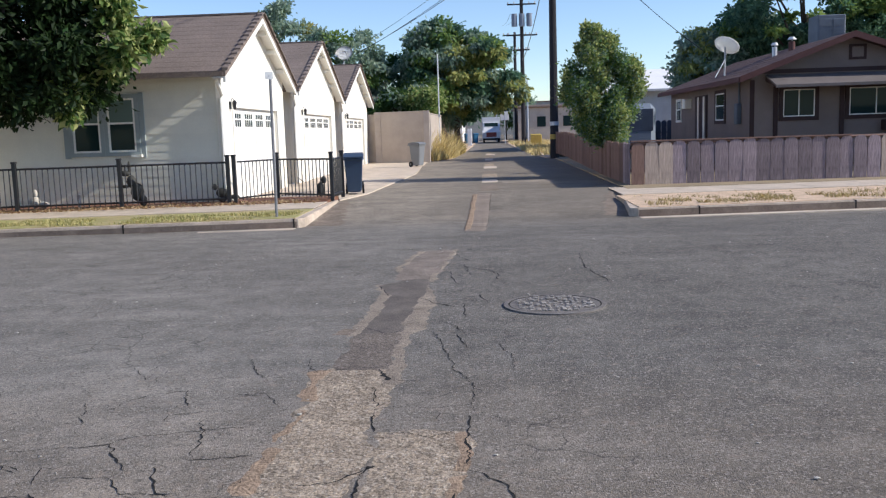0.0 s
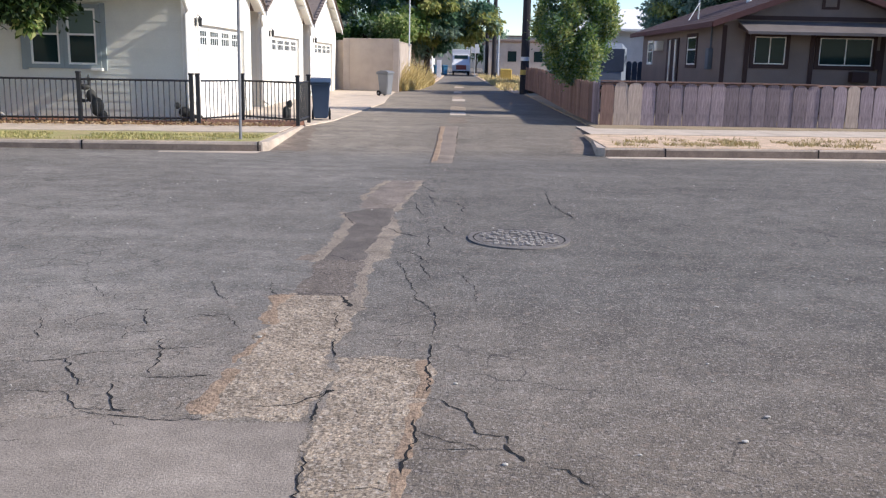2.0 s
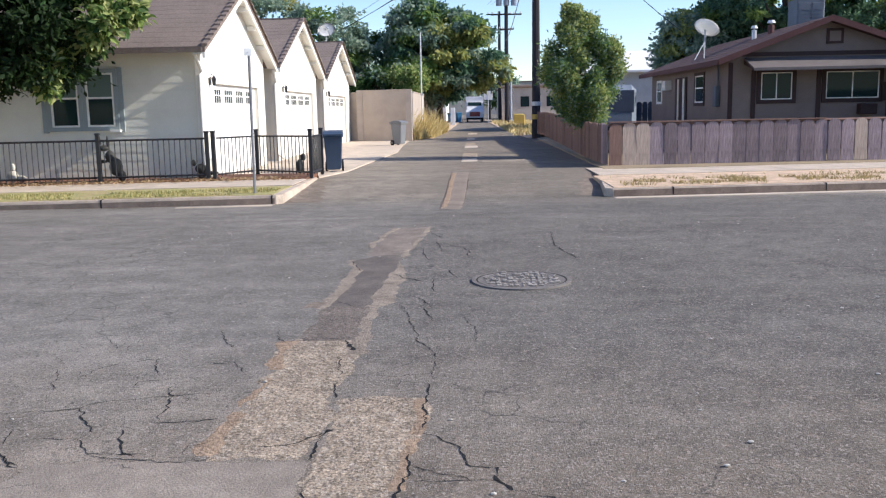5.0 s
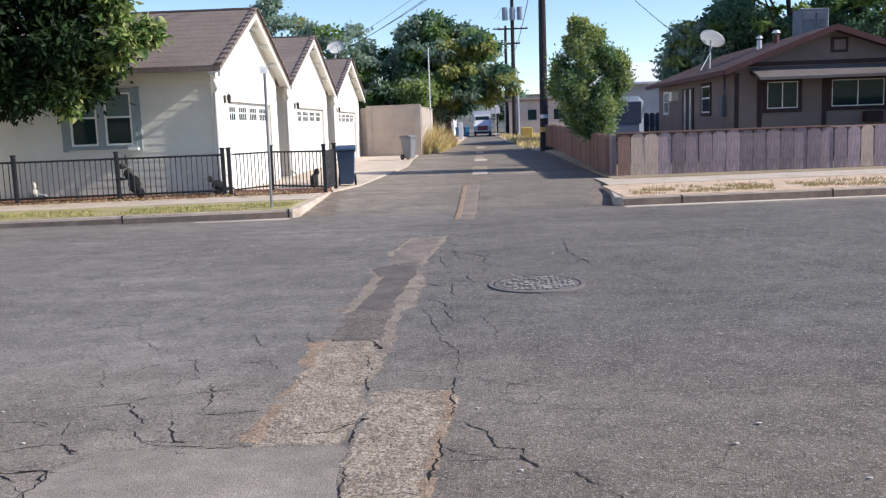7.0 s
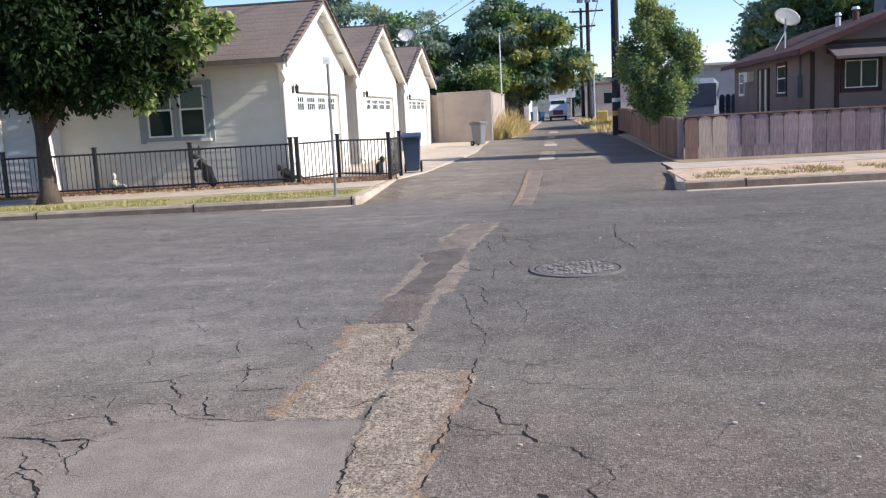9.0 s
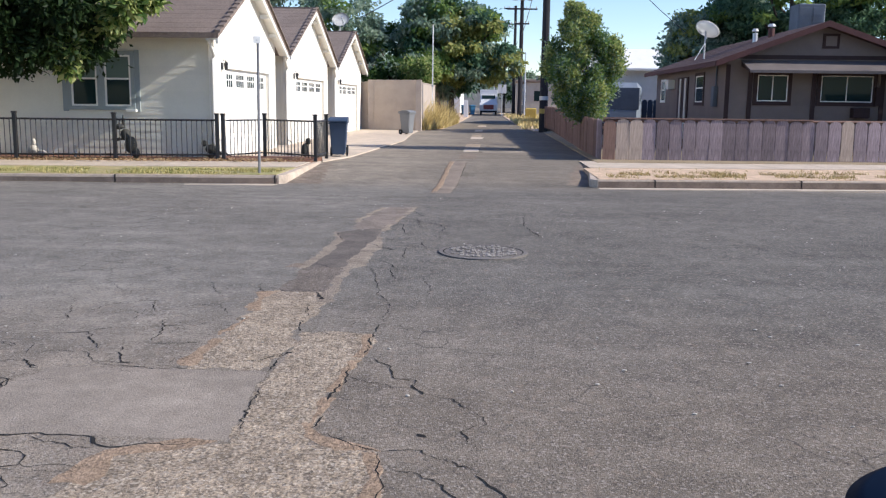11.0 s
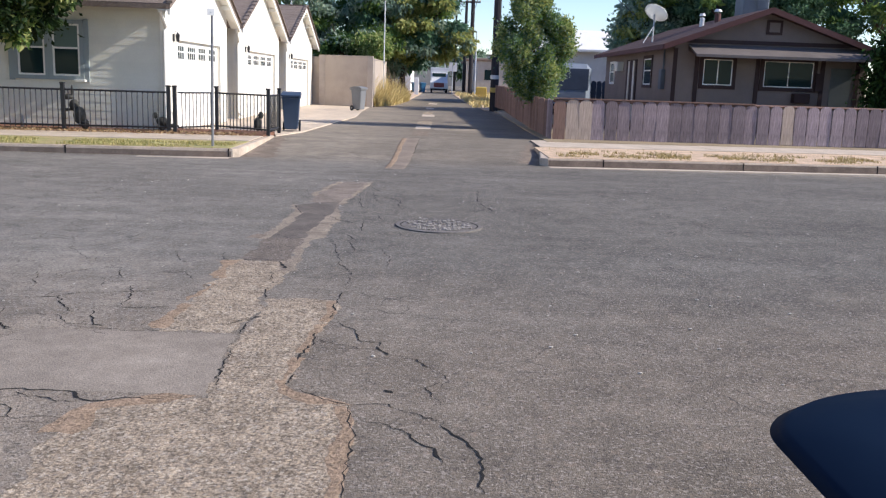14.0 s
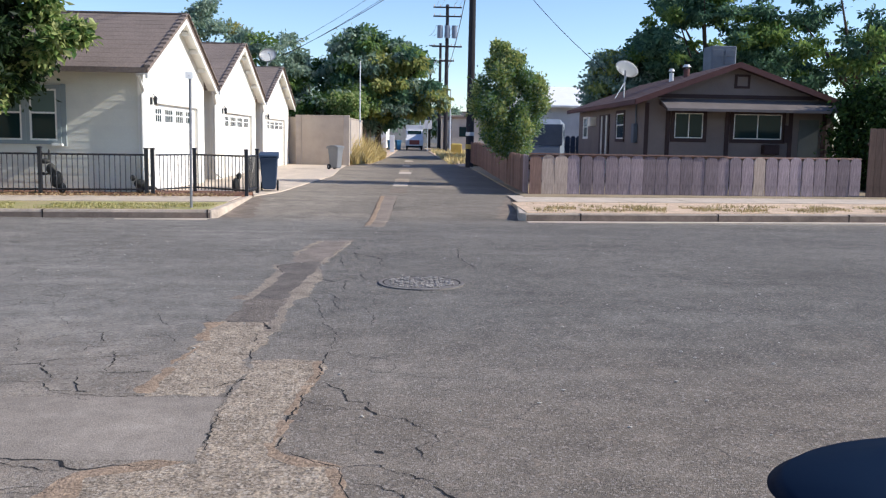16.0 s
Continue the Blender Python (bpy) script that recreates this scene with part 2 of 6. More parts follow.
GALV = material("galvanised_steel", (0.48, 0.5, 0.52), 0.5, metal=0.5, grain=0.12, stain=0.15, bump=0.1)
POST_STEEL = material("weathered_steel_post", (0.22, 0.22, 0.225), 0.6, metal=0.3, grain=0.15, stain=0.25, stain_scale=3, bump=0.1)
WHITE_METAL = material("white_enamel", (0.72, 0.72, 0.7), 0.5, grain=0.05, stain=0.1, bump=0.05)
BOARD = material("weathered_mauve_boards", (0.26, 0.206, 0.216), 0.95, grain=0.45, scale=14, stain=0.3, stain_scale=2, bump=0.4, spread=0.32, stretch=(3, 3, 0.35))
BOARD_TAN = material("bare_tan_boards", (0.42, 0.33, 0.27), 0.95, grain=0.3, scale=14, stain=0.2, stain_scale=3, bump=0.3, spread=0.1, stretch=(3, 3, 0.35))
BOARD_BROWN = material("brown_boards", (0.2, 0.125, 0.1), 0.95, grain=0.3, scale=14, stain=0.2, stain_scale=3, bump=0.3, spread=0.2, stretch=(3, 3, 0.35))
# darker copy of the brown boards: hedge shade is put into the colour
BOARD_SHADED = material("shade_darkened_boards", (0.085, 0.058, 0.048), 0.95, grain=0.3, scale=14, stain=0.2, stain_scale=3, bump=0.3, spread=0.2, stretch=(3, 3, 0.35))
STUCCO_R = material("taupe_stucco", (0.2, 0.16, 0.14), 0.92, grain=0.1, scale=45, stain=0.12, stain_scale=0.8, bump=0.3)
# darkened grey-green: the porch shade is put into the door colour
DOOR_GREEN = material("shade_dark_door_green", (0.11, 0.12, 0.11), 0.7, grain=0.08, stain=0.1, bump=0.05)
TRIM_BROWN = material("dark_brown_trim", (0.05, 0.03, 0.028), 0.75, grain=0.15, stain=0.15, bump=0.15)
TRIM_RED = material("red_brown_fascia", (0.11, 0.05, 0.045), 0.75, grain=0.15, stain=0.15, bump=0.15)
AWNING = material("taupe_awning", (0.15, 0.128, 0.118), 0.8, grain=0.15, stain=0.2, bump=0.2)
BLOCK = material("tan_block_wall", (0.42, 0.355, 0.3), 0.92, grain=0.1, scale=40, stain=0.12, stain_scale=1.1, bump=0.3)
POLE_WOOD = material("creosoted_wood", (0.034, 0.032, 0.035), 0.95, grain=0.35, scale=18, stain=0.2, bump=0.6, stretch=(4, 4, 0.3))
BARK_GREY = material("grey_brown_bark", (0.085, 0.066, 0.053), 0.95, grain=0.4, scale=18, stain=0.35, stain_scale=2, bump=1.0, stretch=(2.5, 2.5, 0.5))
BARK = material("bark", (0.15, 0.105, 0.075), 0.95, grain=0.4, scale=18, stain=0.3, stain_scale=3, bump=1.0, stretch=(2.5, 2.5, 0.5))
BIN_NAVY = material("navy_plastic", (0.045, 0.07, 0.115), 0.5, grain=0.06, stain=0.1, bump=0.05)
BIN_GREY = material("grey_plastic", (0.2, 0.21, 0.22), 0.55, grain=0.06, stain=0.1, bump=0.05)
RUBBER = material("black_rubber", (0.02, 0.02, 0.02), 0.8, grain=0.1, bump=0.1)
CASTING = material("cast_iron", (0.17, 0.152, 0.135), 0.85, grain=0.35, scale=30, stain=0.2, bump=0.6)
# brightness of the manhole studs is put into a paler iron
CASTING_PALE = material("pale_cast_iron", (0.3, 0.27, 0.235), 0.75, grain=0.4, scale=30, stain=0.25, bump=0.6)
CAR_NAVY = material("navy_car_paint", (0.0012, 0.0075, 0.022), 0.6, grain=0.05, scale=400, stain=0.05, bump=0.0)
CAR_NAVY.node_tree.nodes["Principled BSDF"].inputs["Specular IOR Level"].default_value = 0.06
CAR_WHITE = material("white_car_paint", (0.75, 0.75, 0.74), 0.35, grain=0.03, stain=0.04, bump=0.0, coat=0.3)
CAR_RED = material("red_car_paint", (0.22, 0.03, 0.03), 0.35, grain=0.03, stain=0.04, bump=0.0, coat=0.3)
CAR_BLUE = material("blue_plastic", (0.04, 0.16, 0.28), 0.5, grain=0.05, stain=0.05, bump=0.0)
WHITE_WALL = material("white_wall", (0.78, 0.77, 0.75), 0.9, grain=0.05, stain=0.06, bump=0.1)
BLUE_GREY = material("blue_grey_panel", (0.2, 0.24, 0.3), 0.8, grain=0.06, stain=0.1, bump=0.1)
# shade on a white wall is put into this pale grey
SHADE_GREY = material("shade_grey_wall", (0.5, 0.52, 0.54), 0.8, grain=0.06, stain=0.1, bump=0.1)
STONE_FIG = material("dark_cast_stone", (0.06, 0.06, 0.055), 0.85, grain=0.3, stain=0.3, bump=0.3)
STONE_PALE = material("pale_cast_stone", (0.5, 0.46, 0.4), 0.85, grain=0.2, stain=0.2, bump=0.3)
STEEL_GREY = material("grey_sheet_metal", (0.12, 0.14, 0.165), 0.7, grain=0.1, stain=0.2, bump=0.1)
YELLOW = material("faded_yellow_paint", (0.5, 0.37, 0.1), 0.7, grain=0.1, stain=0.2, bump=0.1)
FAR_BEIGE = material("far_beige_stucco", (0.4, 0.37, 0.33), 0.9, grain=0.08, stain=0.12, bump=0.1)
# dark blue that also holds the shade on far walls
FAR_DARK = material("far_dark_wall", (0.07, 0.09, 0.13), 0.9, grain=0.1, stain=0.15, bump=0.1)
# crown shade is put into this darkened leaf colour
LEAF_STREET = leaf_material("shade_darkened_leaves", (0.007, 0.018, 0.005), (0.02, 0.042, 0.01), 0.2)
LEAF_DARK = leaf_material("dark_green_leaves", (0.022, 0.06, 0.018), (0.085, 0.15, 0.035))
LEAF_DEEP = leaf_material("deep_blue_green_leaves", (0.05, 0.115, 0.075), (0.15, 0.26, 0.15), 0.45)
LEAF_MID = leaf_material("mid_green_leaves", (0.08, 0.17, 0.055), (0.27, 0.36, 0.1), 0.5)
LEAF_OLIVE = leaf_material("olive_leaves", (0.16, 0.22, 0.07), (0.46, 0.47, 0.16), 0.5)
LEAF_YELLOW = leaf_material("yellow_green_leaves", (0.24, 0.27, 0.09), (0.5, 0.46, 0.17), 0.5)
# lime green that also carries painted sunlight on outer leaves and tips
LEAF_LIME = leaf_material("lime_highlight_leaves", (0.22, 0.3, 0.09), (0.58, 0.6, 0.26), 0.5)
# lightened grey-green: distance haze is put into this colour
LEAF_BLUE = leaf_material("grey_green_leaves", (0.16, 0.26, 0.19), (0.4, 0.48, 0.36), 0.5)
STRAW = leaf_material("dry_straw", (0.46, 0.36, 0.15), (0.7, 0.57, 0.28), 0.25)
GRASS = leaf_material("grass_blades", (0.22, 0.24, 0.07), (0.6, 0.5, 0.24), 0.25)
OLIVE_STRAW = leaf_material("olive_dry_grass", (0.27, 0.215, 0.09), (0.5, 0.4, 0.19), 0.15)
DRY_LEAF = leaf_material("dry_litter", (0.2, 0.13, 0.06), (0.42, 0.3, 0.17), 0.1)


# ---- building blocks ----
def mesh_of(bm, name, mat=None, smooth=False):
    me = bpy.data.meshes.new(name)
    bm.to_mesh(me)
    bm.free()
    if mat:
        me.materials.append(mat)
    if smooth:
        me.shade_smooth()
    return me


def thing(name, label, category, at=(0, 0, 0), rz=0.0, group="", kind=""):
    ob = new(name)
    ob.matrix_world = pose(*at, 0, 0, rz)
    return tagged(ob, label, category, group, kind)


def part(name, bm, mat, parent, label="", smooth=False):
    me = bm if isinstance(bm, bpy.types.Mesh) else mesh_of(bm, name, mat, smooth)
    ob = new(name, me)
    ob.parent = parent
    return tagged(ob, label) if label else ob


def solid(name, bm, mat, label, category, kind="structure", smooth=False, group=""):
    return tagged(new(name, mesh_of(bm, name, mat, smooth)), label, category, group, kind)


def box(x0, x1, y0, y1, z0, z1, bevel=0.0, bm=None):
    bm = bm or bmesh.new()
    got = bmesh.ops.create_cube(bm, size=1.0, matrix=Matrix.LocRotScale(((x0 + x1) / 2, (y0 + y1) / 2, (z0 + z1) / 2), None,
                                (abs(x1 - x0), abs(y1 - y0), abs(z1 - z0))))
    if bevel:
        edges = {e for v in got["verts"] for e in v.link_edges}
        bmesh.ops.bevel(bm, geom=list(edges), offset=bevel, segments=1, affect="EDGES")
    return bm


def tube(a, b, r0, r1=None, seg=10, bm=None, caps=True):
    """A tapered round bar from a to b."""
    bm = bm or bmesh.new()
    a, b = Vector(a), Vector(b)
    m = Matrix.Translation((a + b) / 2) @ (b - a).to_track_quat("Z", "Y").to_matrix().to_4x4()
    bmesh.ops.create_cone(bm, cap_ends=caps, segments=seg, radius1=r0, radius2=r0 if r1 is None else r1, depth=(b - a).length, matrix=m)
    return bm


def prism(poly, z0, z1, bm=None, bevel=0.0):
    """A solid over a plan; z1 may be a function of x, y."""
    bm = bm or bmesh.new()
    top = [bm.verts.new((x, y, z1(x, y) if callable(z1) else z1)) for x, y in poly]
    low = [bm.verts.new((x, y, z0)) for x, y in poly]
    faces = [bm.faces.new(top), bm.faces.new(low[::-1])]
    for i in range(len(poly)):
        j = (i + 1) % len(poly)
        faces.append(bm.faces.new((top[j], top[i], low[i], low[j])))
    bmesh.ops.recalc_face_normals(bm, faces=faces)
    if bevel:
        bmesh.ops.bevel(bm, geom=[e for e in bm.edges if e.verts[0] in top and e.verts[1] in top], offset=bevel, segments=2, affect="EDGES")
    return bm


def slab_xz(poly, y0, y1, bm=None):
    """A solid over an outline in x and z, from y0 to y1."""
    bm = bm or bmesh.new()
    a = [bm.verts.new((x, y0, z)) for x, z in poly]
    b = [bm.verts.new((x, y1, z)) for x, z in poly]
    faces = [bm.faces.new(a), bm.faces.new(b[::-1])]
    for i in range(len(poly)):
        j = (i + 1) % len(poly)
        faces.append(bm.faces.new((a[j], a[i], b[i], b[j])))
    bmesh.ops.recalc_face_normals(bm, faces=faces)
    return bm


def slab_yz(poly, x0, x1, bm=None):
    bm = bm or bmesh.new()
    a = [bm.verts.new((x0, y, z)) for y, z in poly]
    b = [bm.verts.new((x1, y, z)) for y, z in poly]
    faces = [bm.faces.new(a), bm.faces.new(b[::-1])]
    for i in range(len(poly)):
        j = (i + 1) % len(poly)
        faces.append(bm.faces.new((a[j], a[i], b[i], b[j])))
    bmesh.ops.recalc_face_normals(bm, faces=faces)
    return bm


def sweep(points, r, seg=6):
    """A round bar along points."""
    bm = bmesh.new()
    pts = [Vector(p) for p in points]
    rings = []
    for i, p in enumerate(pts):
        d = (pts[min(i + 1, len(pts) - 1)] - pts[max(i - 1, 0)]).normalized()
        side = d.cross(Vector((0, 0, 1)) if abs(d.z) < 0.9 else Vector((1, 0, 0))).normalized()
        up = side.cross(d)
        rad = r(i / (len(pts) - 1)) if callable(r) else r
        rings.append([bm.verts.new(p + rad * (math.cos(a) * side + math.sin(a) * up)) for a in (2 * math.pi * k / seg for k in range(seg))])
    for a, b in zip(rings, rings[1:]):
        for k in range(seg):
            bm.faces.new((a[k], a[(k + 1) % seg], b[(k + 1) % seg], b[k]))
    bm.faces.new(rings[0][::-1]), bm.faces.new(rings[-1])
    bmesh.ops.recalc_face_normals(bm, faces=bm.faces[:])
    return bm


# ---- ground ----
def kerb_y(x):
    return 16.05 + 0.12 * x


def street_z(x, y):
    """Height of the asphalt: a crowned street that falls to the gutter, then the alley."""
    k = kerb_y(x)
    low = -0.15 - 0.006 * max(-12, min(12, x))
    if y <= 9:
        return 0.0
    if y <= k:
        return low * ((y - 9) / (k - 9)) ** 1.6
    return low * max(0.0, 1 - (y - k) / 4.5)


def asphalt_sheet(xs, ys):
    bm = bmesh.new()
    grid = [[bm.verts.new((x, y, street_z(x, y))) for x in xs] for y in ys]
    for a, b in zip(grid, grid[1:]):
        for i in range(len(xs) - 1):
            bm.faces.new((a[i], a[i + 1], b[i + 1], b[i]))
    return bm


bm = bmesh.new()
bmesh.ops.create_grid(bm, x_segments=2, y_segments=2, size=2500, matrix=Matrix.Translation((0, 800, -0.45)))
solid("ground", bm, EARTH, "dry bare earth reaching to the horizon", "ground")
xs = [-90, -60, -40, -25] + [-18 + 0.75 * i for i in range(49)] + [25, 40, 60, 90]
ys = [-60, -30, -12, -6, 0, 4, 8] + [9 + 0.45 * i for i in range(36)] + [27, 32, 40, 60, 100, 160, 260, 400]
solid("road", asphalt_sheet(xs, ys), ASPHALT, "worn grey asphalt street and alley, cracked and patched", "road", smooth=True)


def ragged_patch(name, left, right, y0, y1, mat, label, rise=0.0012, jag=0.03, step=0.06, seed=0):
    """A road patch between two edges given as functions of y, with broken edges and a thin upstand."""
    bm = bmesh.new()
    n = max(4, int((y1 - y0) / step))
    rows = []
    for i in range(n + 1):
        y = y0 + (y1 - y0) * i / n
        wob = lambda s: jag * (noise.noise((y * 3.1, s, seed)) + 0.6 * noise.noise((y * 11.0, s + 5, seed)))
        a, b = left(y) + wob(1.7), right(y) + wob(9.3)
        if b - a < 0.02:
            b = a + 0.02
        row = []
        for k in range(9):
            x = a + (b - a) * k / 8
            end = jag * 0.8 * noise.noise((x * 6, i * 0.01, seed + 3)) if i in (0, n) else 0.0
            edge = k in (0, 8) or i in (0, n)
            z = street_z(x, y) + (0.4 * rise if edge else rise)
            row.append(bm.verts.new((x, y + end, z)))
        rows.append(row)
    for a, b in zip(rows, rows[1:]):
        for k in range(8):
            bm.faces.new((a[k], a[k + 1], b[k + 1], b[k]))
    return solid(name, bm, mat, label, "road patch", smooth=True)


def lerp(*pairs):
    ys_, xs_ = zip(*pairs)
    return lambda y: float(np.interp(y, ys_, xs_))


TAN = "tan crumbled edge of the trench patch"
ragged_patch("road_patch", lerp((2.87, -1.13), (3.44, -1.14), (3.81, -1.1), (4.29, -1.12), (4.94, -1.17)), lambda y: -0.63, 2.85, 5.05, AGGREGATE, "coarse tan aggregate trench patch in the asphalt", seed=1, jag=0.07, step=0.03)
for k, (y0, y1) in enumerate(((2.9, 3.5), (3.6, 4.15), (4.3, 5.0))):
    ragged_patch("road_patch", lerp((2.87, -1.16), (3.44, -1.17), (3.81, -1.13), (4.29, -1.15), (4.94, -1.21)), lerp((2.87, -1.07), (3.44, -1.1), (4.29, -1.08), (4.94, -1.1)), y0, y1, AGG_TAN, TAN, rise=0.0019, seed=50 + k, jag=0.07, step=0.03)
ragged_patch("road_patch", lerp((1.75, -0.55), (2.13, -0.57), (2.8, -0.62), (3.24, -0.6), (3.7, -0.62)), lerp((1.9, -0.2), (2.07, -0.17), (2.36, -0.2), (2.89, -0.17), (3.27, -0.12), (3.69, -0.14)), 1.72, 3.73, AGGREGATE, "coarse grey-tan aggregate trench patch", seed=3, rise=0.0015, jag=0.065, step=0.03)
for k, (y0, y1) in enumerate(((1.95, 2.4), (2.5, 3.1), (3.15, 3.7))):
    ragged_patch("road_patch", lerp((1.9, -0.25), (2.36, -0.24), (2.89, -0.21), (3.27, -0.18), (3.69, -0.19)), lerp((1.9, -0.2), (2.36, -0.19), (2.89, -0.16), (3.27, -0.11), (3.69, -0.13)), y0, y1, AGG_TAN, TAN, rise=0.0022, seed=55 + k, jag=0.05, step=0.03)
ragged_patch("road_patch", lerp((-1.5, -1.0), (1.22, -1.04), (1.62, -1.08), (1.76, -0.66)), lerp((-1.5, 0.22), (1.19, 0.2), (1.52, 0.17), (1.68, 0.15), (1.75, 0.05)), -1.5, 1.74, AGGREGATE, "wide coarse aggregate patch across the street", seed=5, jag=0.08, step=0.03)
ragged_patch("road_patch", lerp((0.6, 0.14), (1.5, 0.12), (1.7, 0.06)), lerp((0.6, 0.21), (1.5, 0.18), (1.7, 0.16)), 0.6, 1.7, AGG_TAN, "tan crumbled edge of the wide patch", rise=0.0022, seed=6, jag=0.045, step=0.03)
ragged_patch("road_patch", lerp((1.7, -0.06), (1.85, -0.22), (2.02, -0.28)), lerp((1.7, 0.15), (1.78, 0.03), (1.86, -0.13), (2.02, -0.21)), 1.69, 2.03, AGG_TAN, "tan crumbled corner where two patches meet", rise=0.0024, seed=41, jag=0.05, step=0.02)
ragged_patch("road_patch", lerp((1.3, -1.13), (1.62, -1.1), (1.75, -0.86)), lerp((1.3, -1.0), (1.55, -0.95), (1.66, -0.66), (1.75, -0.6)), 1.25, 1.76, AGG_TAN, "tan crumbled edge below the smooth patch", rise=0.0022, seed=7, jag=0.07, step=0.03)
DARK_L = lerp((4.95, -1.09), (5.79, -1.06), (6.2, -1.04), (6.63, -1.01), (7.04, -0.98), (7.72, -0.98), (8.0, -1.06), (8.3, -1.15), (8.5, -1.0), (8.9, -0.82))
DARK_R = lerp((5.06, -0.67), (5.73, -0.68), (6.45, -0.73), (6.94, -0.69), (7.49, -0.66), (7.9, -0.6), (8.66, -0.62))
ragged_patch("road_patch", lambda y: DARK_R(y) - 0.04, lerp((4.6, -0.6), (5.39, -0.61), (5.93, -0.61), (6.32, -0.53), (6.83, -0.51), (7.51, -0.5), (8.2, -0.58)), 4.62, 8.3, PALE_CRUMB, "worn tan strip along the dark repair", rise=0.0013, seed=9, jag=0.07, step=0.03)
ragged_patch("road_patch", lerp((6.02, -1.12), (6.41, -1.1), (7.02, -1.06), (7.72, -1.06), (8.3, -1.2)), lambda y: DARK_L(y) + 0.02, 6.0, 8.4, PALE_CRUMB, "pale crumbled edge of the dark repair", rise=0.0013, seed=10, jag=0.06, step=0.03)
ragged_patch("road_patch", lerp((6.05, -1.24), (6.3, -1.2)), lerp((6.05, -1.08), (6.3, -1.05)), 6.06, 6.28, WORN, "pale scrap of concrete beside the dark repair", rise=0.002, seed=42, jag=0.05, step=0.03)
ragged_patch("road_patch", DARK_L, DARK_R, 6.1, 8.72, PATCH_DARK, "dark asphalt repair in the trench", rise=0.0021, seed=8, jag=0.05, step=0.03)
ragged_patch("road_patch", DARK_L, DARK_R, 4.98, 6.09, PATCH_BROWN, "older brownish end of the trench repair", rise=0.0019, seed=43, jag=0.05, step=0.03)
ragged_patch("road_patch", lerp((8.6, -1.04), (9.34, -1.02), (10.14, -0.98), (11.1, -0.85)), lerp((8.6, -0.6), (9.73, -0.52), (10.22, -0.48), (11.1, -0.43)), 8.66, 11.2, TRENCH_GREY, "worn grey trench strip", rise=0.004, seed=11, jag=0.09, step=0.05)
for k, (y0, y1) in enumerate(((8.5, 9.1), (9.3, 10.0), (10.2, 11.25))):
    ragged_patch("road_patch", lerp((8.6, -0.64), (9.73, -0.56), (11.1, -0.47)), lerp((8.6, -0.58), (9.73, -0.5), (11.1, -0.4)), y0, y1, PALE_CRUMB, "pale crumbled edge of the trench strip", rise=0.006, seed=15 + 30 * k, jag=0.06, step=0.04)
ragged_patch("road_patch", lerp((9.2, -1.06), (10.14, -1.03), (11.1, -0.9)), lerp((9.2, -1.0), (10.14, -0.97), (11.1, -0.83)), 9.2, 11.1, PALE_CRUMB, "pale crumbled edge of the trench strip", rise=0.006, seed=44, jag=0.06, step=0.04)
ragged_patch("road_patch", lerp((1.78, -1.8), (1.86, -1.88), (2.19, -1.98), (2.48, -1.99), (2.76, -1.92)), lerp((1.78, -0.57), (2.5, -0.61), (2.83, -0.63)), 1.78, 2.82, SLAB, "smooth pale grey square repair", seed=12, jag=0.04)
ragged_patch("road_patch", lambda y: -0.38 + 0.01 * (y - 14), lambda y: -0.02 + 0.018 * (y - 14), 13.95, 21.6, TAN_STRIP, "worn tan strip in the alley mouth", rise=0.012, seed=13, step=0.25, jag=0.03)
ragged_patch("road_patch", lambda y: -0.4 + 0.01 * (y - 14), lambda y: -0.28 + 0.01 * (y - 14), 14.1, 21.4, AGG_TAN, "tan edge of the alley strip", rise=0.016, seed=14, step=0.25, jag=0.03)
SAND = "sandy soil washed along the alley edge"
ragged_patch("road_patch", lambda y: -3.42, lerp((15.9, -2.7), (18, -3.0), (20.4, -3.3)), 15.9, 20.4, WORN, SAND, seed=17, step=0.12, jag=0.16)
ragged_patch("road_patch", lerp((16.6, 2.35), (19, 2.6), (21.8, 3.1)), lerp((16.6, 2.8), (19, 3.05), (21.8, 3.32)), 16.7, 21.8, WORN, SAND, seed=18, step=0.12, jag=0.16)
for i in range(13):
    y0 = 22.6 + 3.3 * i + 0.5 * math.sin(i * 2.1)
    c = 0.12 + 0.006 * (y0 - 22)
    ragged_patch("road_patch", lambda y, c=c: c - 0.27, lambda y, c=c: c + 0.22 + 0.08 * math.sin(i * 3.3), y0, y0 + (2.7, 1.7, 3.0, 1.1, 2.2)[i % 5], (WORN, CONCRETE, AGGREGATE)[i % 3], "pale concrete patch along the alley", seed=20 + i, step=0.2, jag=0.05)
ragged_patch("road_patch", lambda y: 0.5, lambda y: 2.0, 25.9, 27.0, SLAB, "pale square repair in the alley", seed=40, step=0.2)


